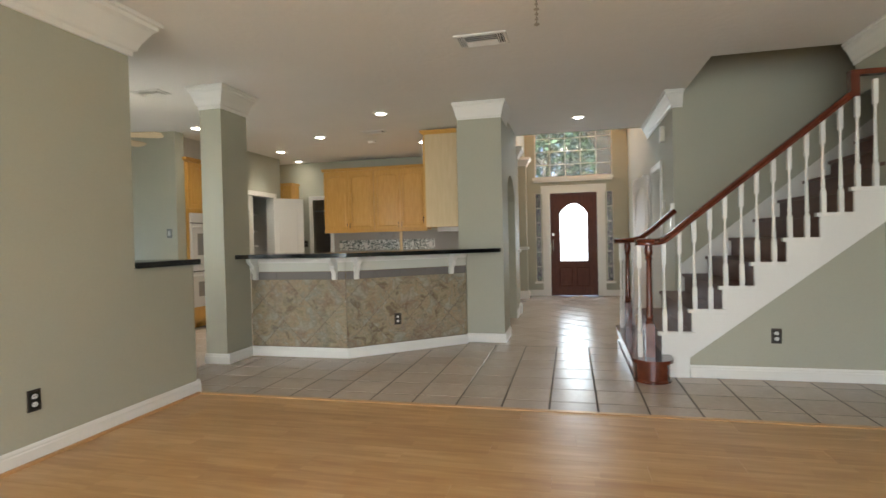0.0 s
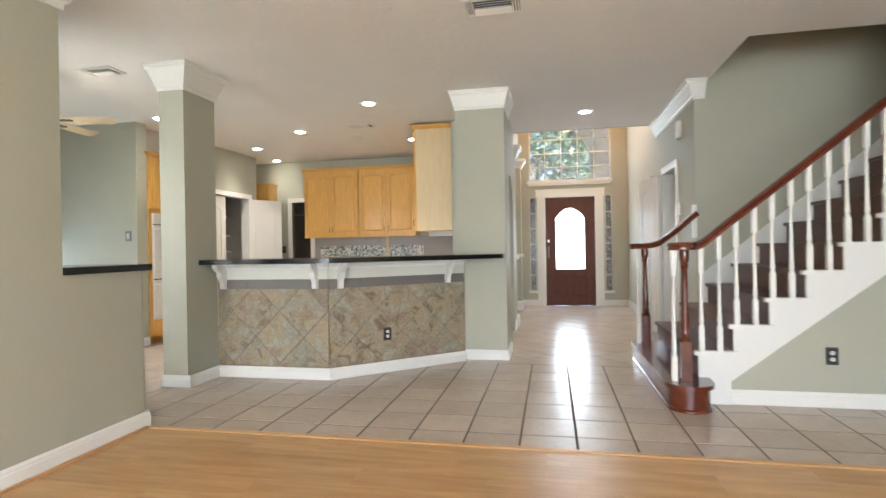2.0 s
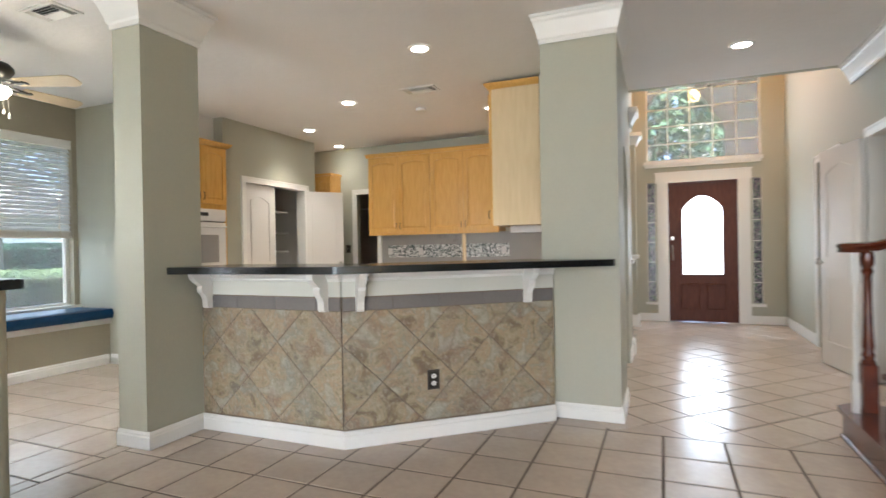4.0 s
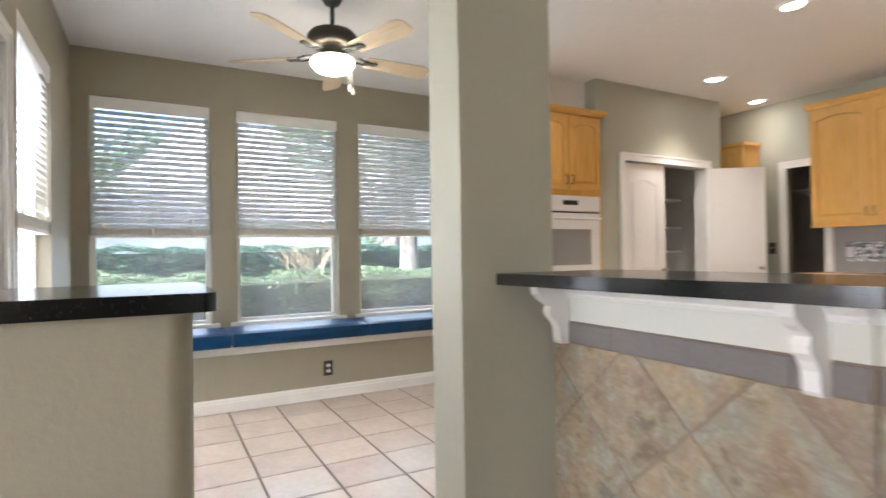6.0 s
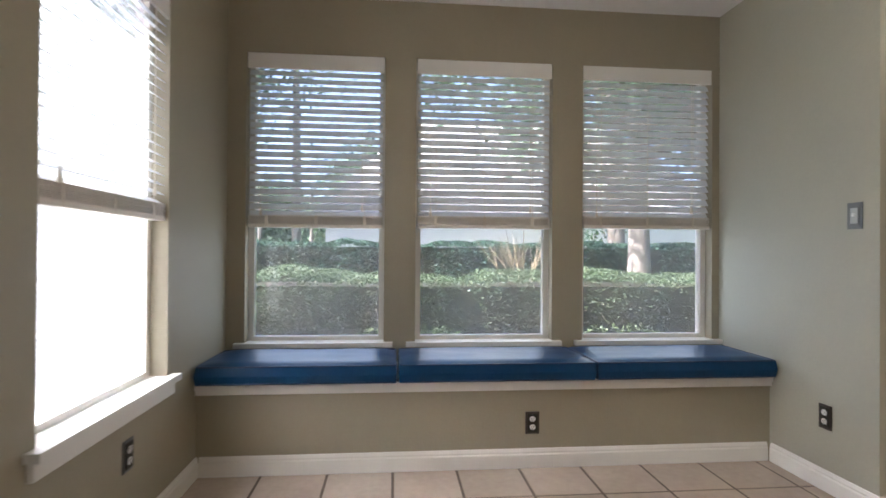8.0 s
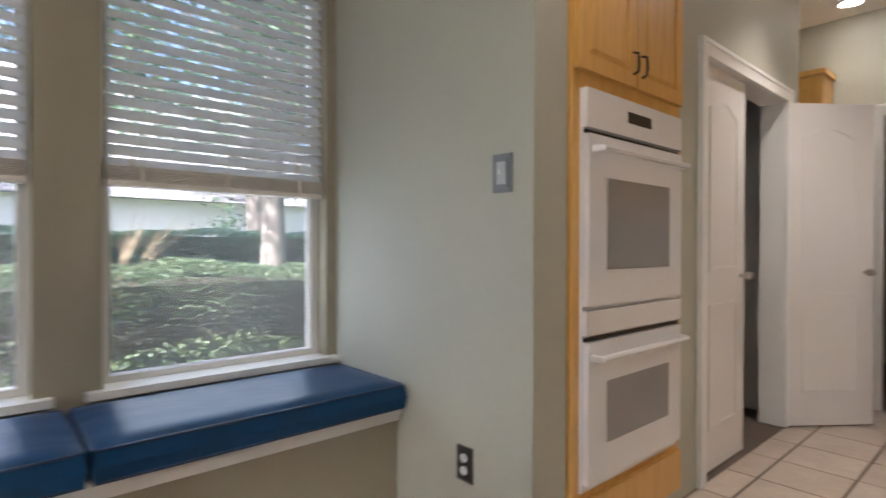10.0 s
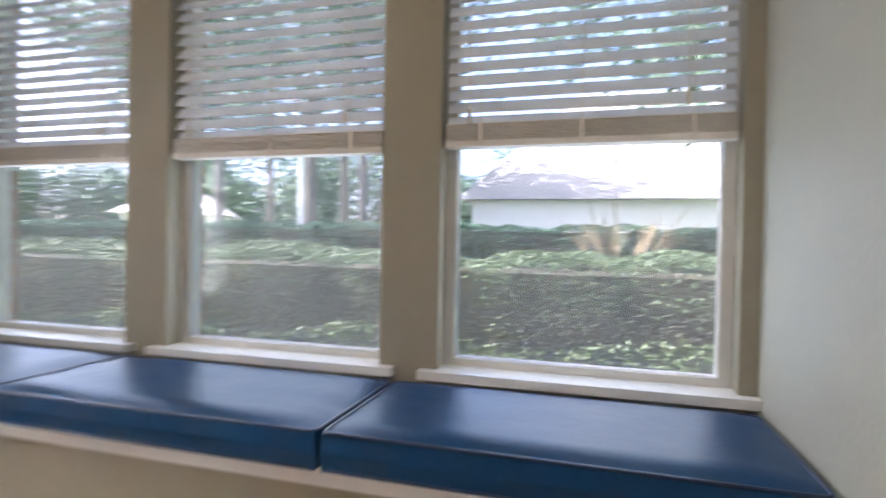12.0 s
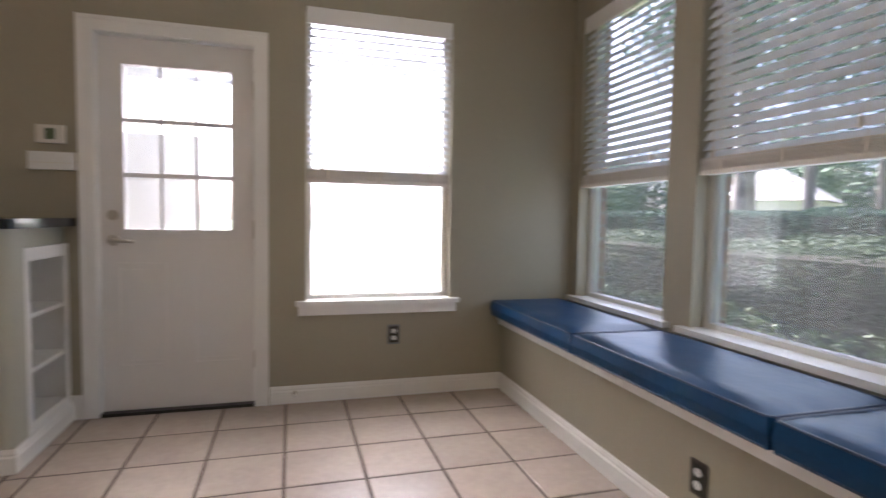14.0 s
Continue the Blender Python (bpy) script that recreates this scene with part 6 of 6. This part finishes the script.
def house(x, y, w, d, eave, ridge, rz, label):
    h = thing("house", x, y, -0.16, label, "house", "houses beyond hedge", rz)
    part("wall", boxes((-w / 2, -d / 2, 0, w / 2, d / 2, eave)), HOUSEW, h)
    bm = B()
    o = 0.5
    v = [bm.verts.new(p) for p in ((-w / 2 - o, -d / 2 - o, eave), (w / 2 + o, -d / 2 - o, eave), (w / 2 + o, d / 2 + o, eave), (-w / 2 - o, d / 2 + o, eave), (-w / 2 + d * 0.4, 0, ridge), (w / 2 - d * 0.4, 0, ridge))]
    for f in ((0, 1, 5, 4), (2, 3, 4, 5), (1, 2, 5), (3, 0, 4), (3, 2, 1, 0)):
        bm.faces.new([v[i] for i in f])
    rf = part("roof", bm, ROOF, h, "grey shingle hip roof")
    part("fascia", boxes((-w / 2 - o, -d / 2 - o - 0.03, eave - 0.12, w / 2 + o, -d / 2 - o - 0.001, eave)), TRIM, h)
    for sx in (-0.3, 0.15):
        wi = part("window", boxes((sx * w - 0.5, -d / 2 - 0.03, 0.9, sx * w + 0.5, -d / 2 - 0.001, 2.1)), TRIM, h)
        part("pane", boxes((sx * w - 0.44, -d / 2 - 0.04, 0.96, sx * w + 0.44, -d / 2 - 0.0305, 2.04)), OVENG, wi)


house(-27.0, 10.2, 16.0, 9.0, 2.75, 7.6, -90, "pale neighbouring house with grey hip roof")
house(-30.0, -17.2, 5.0, 5.0, 2.5, 4.4, -60, "pale distant house with grey roof")
po = thing("utility_post", -15.5, -0.6, -0.16, "pale round metal post by hedge", "post")
bm = B()
cyl(bm, 0, 0, 0, 3.4, 0.06)
part("pole", bm, mat("pale_metal", (0.6, 0.62, 0.63), 0.4, metal=0.4), po, smooth=True)
bm = B()
lathe(bm, [(0, 3.4), (0.10, 3.41), (0.12, 3.5), (0, 3.6)], 12)
part("cap", bm, VINYLW, po)

# patio cover with brick piers
bp = thing("pergola", -4.2, 0.4, -0.05, "cream beam on two brick piers over patio", "pergola")
for k, (x, y) in enumerate(((-1.9, -0.9), (1.05, -0.9))):
    part("pier_core", boxes((x - 0.19, y - 0.19, 0, x + 0.19, y + 0.19, 2.6)), MORTAR, bp)
    for r in range(30):
        for s in range(4):
            z = 0.005 + r * 0.0865
            for q in (-0.1, 0.1):
                qq = q + (0.05 if r % 2 else -0.05) * 0.9
                bx0 = (x + qq - 0.09, y - 0.205, z, x + qq + 0.09, y - 0.1905, z + 0.072) if s == 0 else (x + qq - 0.09, y + 0.1905, z, x + qq + 0.09, y + 0.205, z + 0.072) if s == 1 else (x - 0.205, y + qq - 0.09, z, x - 0.1905, y + qq + 0.09, z + 0.072) if s == 2 else (x + 0.1905, y + qq - 0.09, z, x + 0.205, y + qq + 0.09, z + 0.072)
                bm = boxes(bx0)
                part("brick", bm, BRICK, bp)
part("beam", boxes((-2.2, -1.15, 2.6, 2.1, -0.75, 2.85)), TRIM, bp)

struct("roof_overhang", boxes((-6.2, 3.05, 2.78, -2.0, 3.62, 2.9)), TRIM, "cream boarded roof overhang above patio")

# brick skin beside the windows
brick_skin = tagged(new("wall_brick_skin"), "red brick outer wall beside windows", "wall", kind="structure")
part("mortar_bed", boxes((WX - 0.225, SY - 0.24, -0.15, WX - 0.142, SY - 0.142, 3.0), (WX - 0.225, SY - 0.14, -0.15, WX - 0.142, 3.82, 3.0), (WX - 0.225, 4.75, -0.15, WX - 0.142, 4.87, 3.0), (WX - 0.225, 5.82, -0.15, WX - 0.142, 5.94, 3.0), (WX - 0.225, 6.90, -0.15, WX - 0.142, 7.2, 3.0)), MORTAR, brick_skin)
for a, b in ((3.61, 3.825), (4.745, 4.875), (5.815, 5.945), (6.895, 7.2)):
    for r in range(24):
        z = 0.3 + r * 0.0865
        part("brick", boxes((WX - 0.232, a, z, WX - 0.135 - 0.006, b, z + 0.074)), BRICK, brick_skin)

# porch with arched opening
pa = thing("porch_front", 0.85, 14.6, -0.03, "shaded porch front with arched opening", "porch")
bm = B()
n = 16
ap = [(-0.85 + 1.7 * i / n, 3.4 + 1.0 * math.sin(math.pi * i / n)) for i in range(n + 1)]
bx(bm, -2.4, 0, 0, -0.85, 0.3, 5.2)
bx(bm, 0.85, 0, 0, 2.4, 0.3, 5.2)
slab(bm, [(-0.85, 5.2), *ap, (0.85, 5.2)], "y", 0, 0.3)
part("arched_wall", bm, DARKBR, pa)
part("porch_roof", boxes((-2.4, -2.75, 5.2, 2.4, 0.3, 5.35)), TRIM, pa)


# ---- floor pieces ----
def tile_mesh(w, d, cut=0.0):
    bm = B()
    x, y, e = w / 2, d / 2, 0.003
    lo = [bm.verts.new(p) for p in ((-x, -y, -0.016), (x, -y, -0.016), (x, y, -0.016), (-x, y, -0.016))]
    mi = [bm.verts.new(p) for p in ((-x, -y, -0.002), (x, -y, -0.002), (x, y, -0.002), (-x, y, -0.002))]
    hi = [bm.verts.new(p) for p in ((-x + e, -y + e, 0), (x - e, -y + e, 0), (x - e, y - e, 0), (-x + e, y - e, 0))]
    bm.faces.new(hi)
    for i in range(4):
        k = (i + 1) % 4
        bm.faces.new((lo[i], lo[k], mi[k], mi[i]))
        bm.faces.new((mi[i], mi[k], hi[k], hi[i]))
    me = bpy.data.meshes.new("tile")
    bm.to_mesh(me)
    bm.free()
    me.materials.append(TILE)
    return me


MESHES = {}


def tile_field(parent, xs, ys, keep=lambda x, y: True, g=0.013):
    for x0, x1 in zip(xs, xs[1:]):
        for y0, y1 in zip(ys, ys[1:]):
            if x1 - x0 < 0.04 or y1 - y0 < 0.04 or not keep((x0 + x1) / 2, (y0 + y1) / 2):
                continue
            key = (round(x1 - x0, 3), round(y1 - y0, 3))
            if key not in MESHES:
                MESHES[key] = tile_mesh(key[0] - g, key[1] - g)
            ob = new("tile", MESHES[key])
            ob.location, ob.parent = ((x0 + x1) / 2, (y0 + y1) / 2, 0), parent
            ob.rotation_euler = (radians(random.uniform(-0.16, 0.16)), radians(random.uniform(-0.16, 0.16)), 0)


def grid(anchor, pitch, lo, hi):
    k = math.ceil((lo - anchor) / pitch - 1e-6)
    out = [lo]
    while anchor + k * pitch < hi - 1e-6:
        v = anchor + k * pitch
        if v > lo + 1e-4:
            out.append(round(v, 4))
        k += 1
    return out + [hi]


nook_floor = tagged(new("floor_nook"), "beige ceramic tile floor of breakfast nook", "floor", kind="structure")
tile_field(nook_floor, grid(-3.51, 0.337, -4.86, -2.40), grid(4.09, 0.341, SY, NY))
hall_floor = tagged(new("floor_living_tiles"), "beige ceramic tile floor strip", "floor", kind="structure")
tile_field(hall_floor, grid(0.875, 0.3285, -2.40, 4.0), grid(6.53, 0.325, 4.375, 6.53), lambda x, y: not (x < -1.9 and y < 4.36) and not (x > 2.0 and y > 5.6))
kitchen_floor = tagged(new("floor_kitchen"), "beige ceramic tile floor of kitchen", "floor", kind="structure")
tile_field(kitchen_floor, grid(0.875, 0.3285, -4.2, 0.25), grid(6.53, 0.325, 6.53, 10.3), lambda x, y: not (x < -4.1 and y < 7.9))
foyer_floor = tagged(new("floor_foyer"), "diagonal beige ceramic tile floor of foyer", "floor", kind="structure")
P = 0.3285
dm = tile_mesh(P - 0.013, P - 0.013)
random.seed(8)
bmt = B()
for i in range(-3, 14):
    for j in range(-12, 12):
        cx, cy = 1.18 + (i + j) * P * 0.70711, 6.76 + (i - j) * P * 0.70711
        if 0.25 < cx < 2.14 and 6.74 < cy < 11.65:
            ob = new("tile", dm)
            ob.parent, ob.matrix_basis = foyer_floor, pose(cx, cy, 0, random.uniform(-0.2, 0.2), random.uniform(-0.2, 0.2), 45)
for k in range(6):
    cx = 1.18 + (k - 2.5) * P * 1.41421
    if 0.3 < cx < 2.2:
        bmt.faces.new([bmt.verts.new(p) for p in ((cx - 0.225, 6.536, 0), (cx + 0.225, 6.536, 0), (cx, 6.755, 0))])
part("border_tiles", bmt, TILE, foyer_floor)
part("edge_tile", boxes((0.0, 6.534, -0.012, 0.5, 7.3, -0.003)), TILE, foyer_floor)
wood_floor = tagged(new("floor_living"), "light maple laminate plank floor", "floor", kind="structure")
struct("plank_bed", boxes((LW, -3.06, -0.014, EX, 4.34, -0.008)), JOINT, "dark joints between laminate planks")
pm = {}
row = 0
y = 4.335
while y > -3.0:
    x = LW - (row * 0.47) % 1.29
    while x < EX:
        a, b = max(x, LW), min(x + 1.29, EX)
        if b - a > 0.05:
            L = round(b - a, 3)
            if L not in pm:
                bm = B()
                bx(bm, -L / 2 + 0.0006, -0.0962, -0.008, L / 2 - 0.0006, 0.0962, -0.0005)
                pm[L] = mesh_of("plank", bm, PLANK)
            ob = new("plank", pm[L])
            ob.location, ob.parent = ((a + b) / 2, y - 0.0967, 0.0), wood_floor
        x += 1.29
    y -= 0.1934
    row += 1
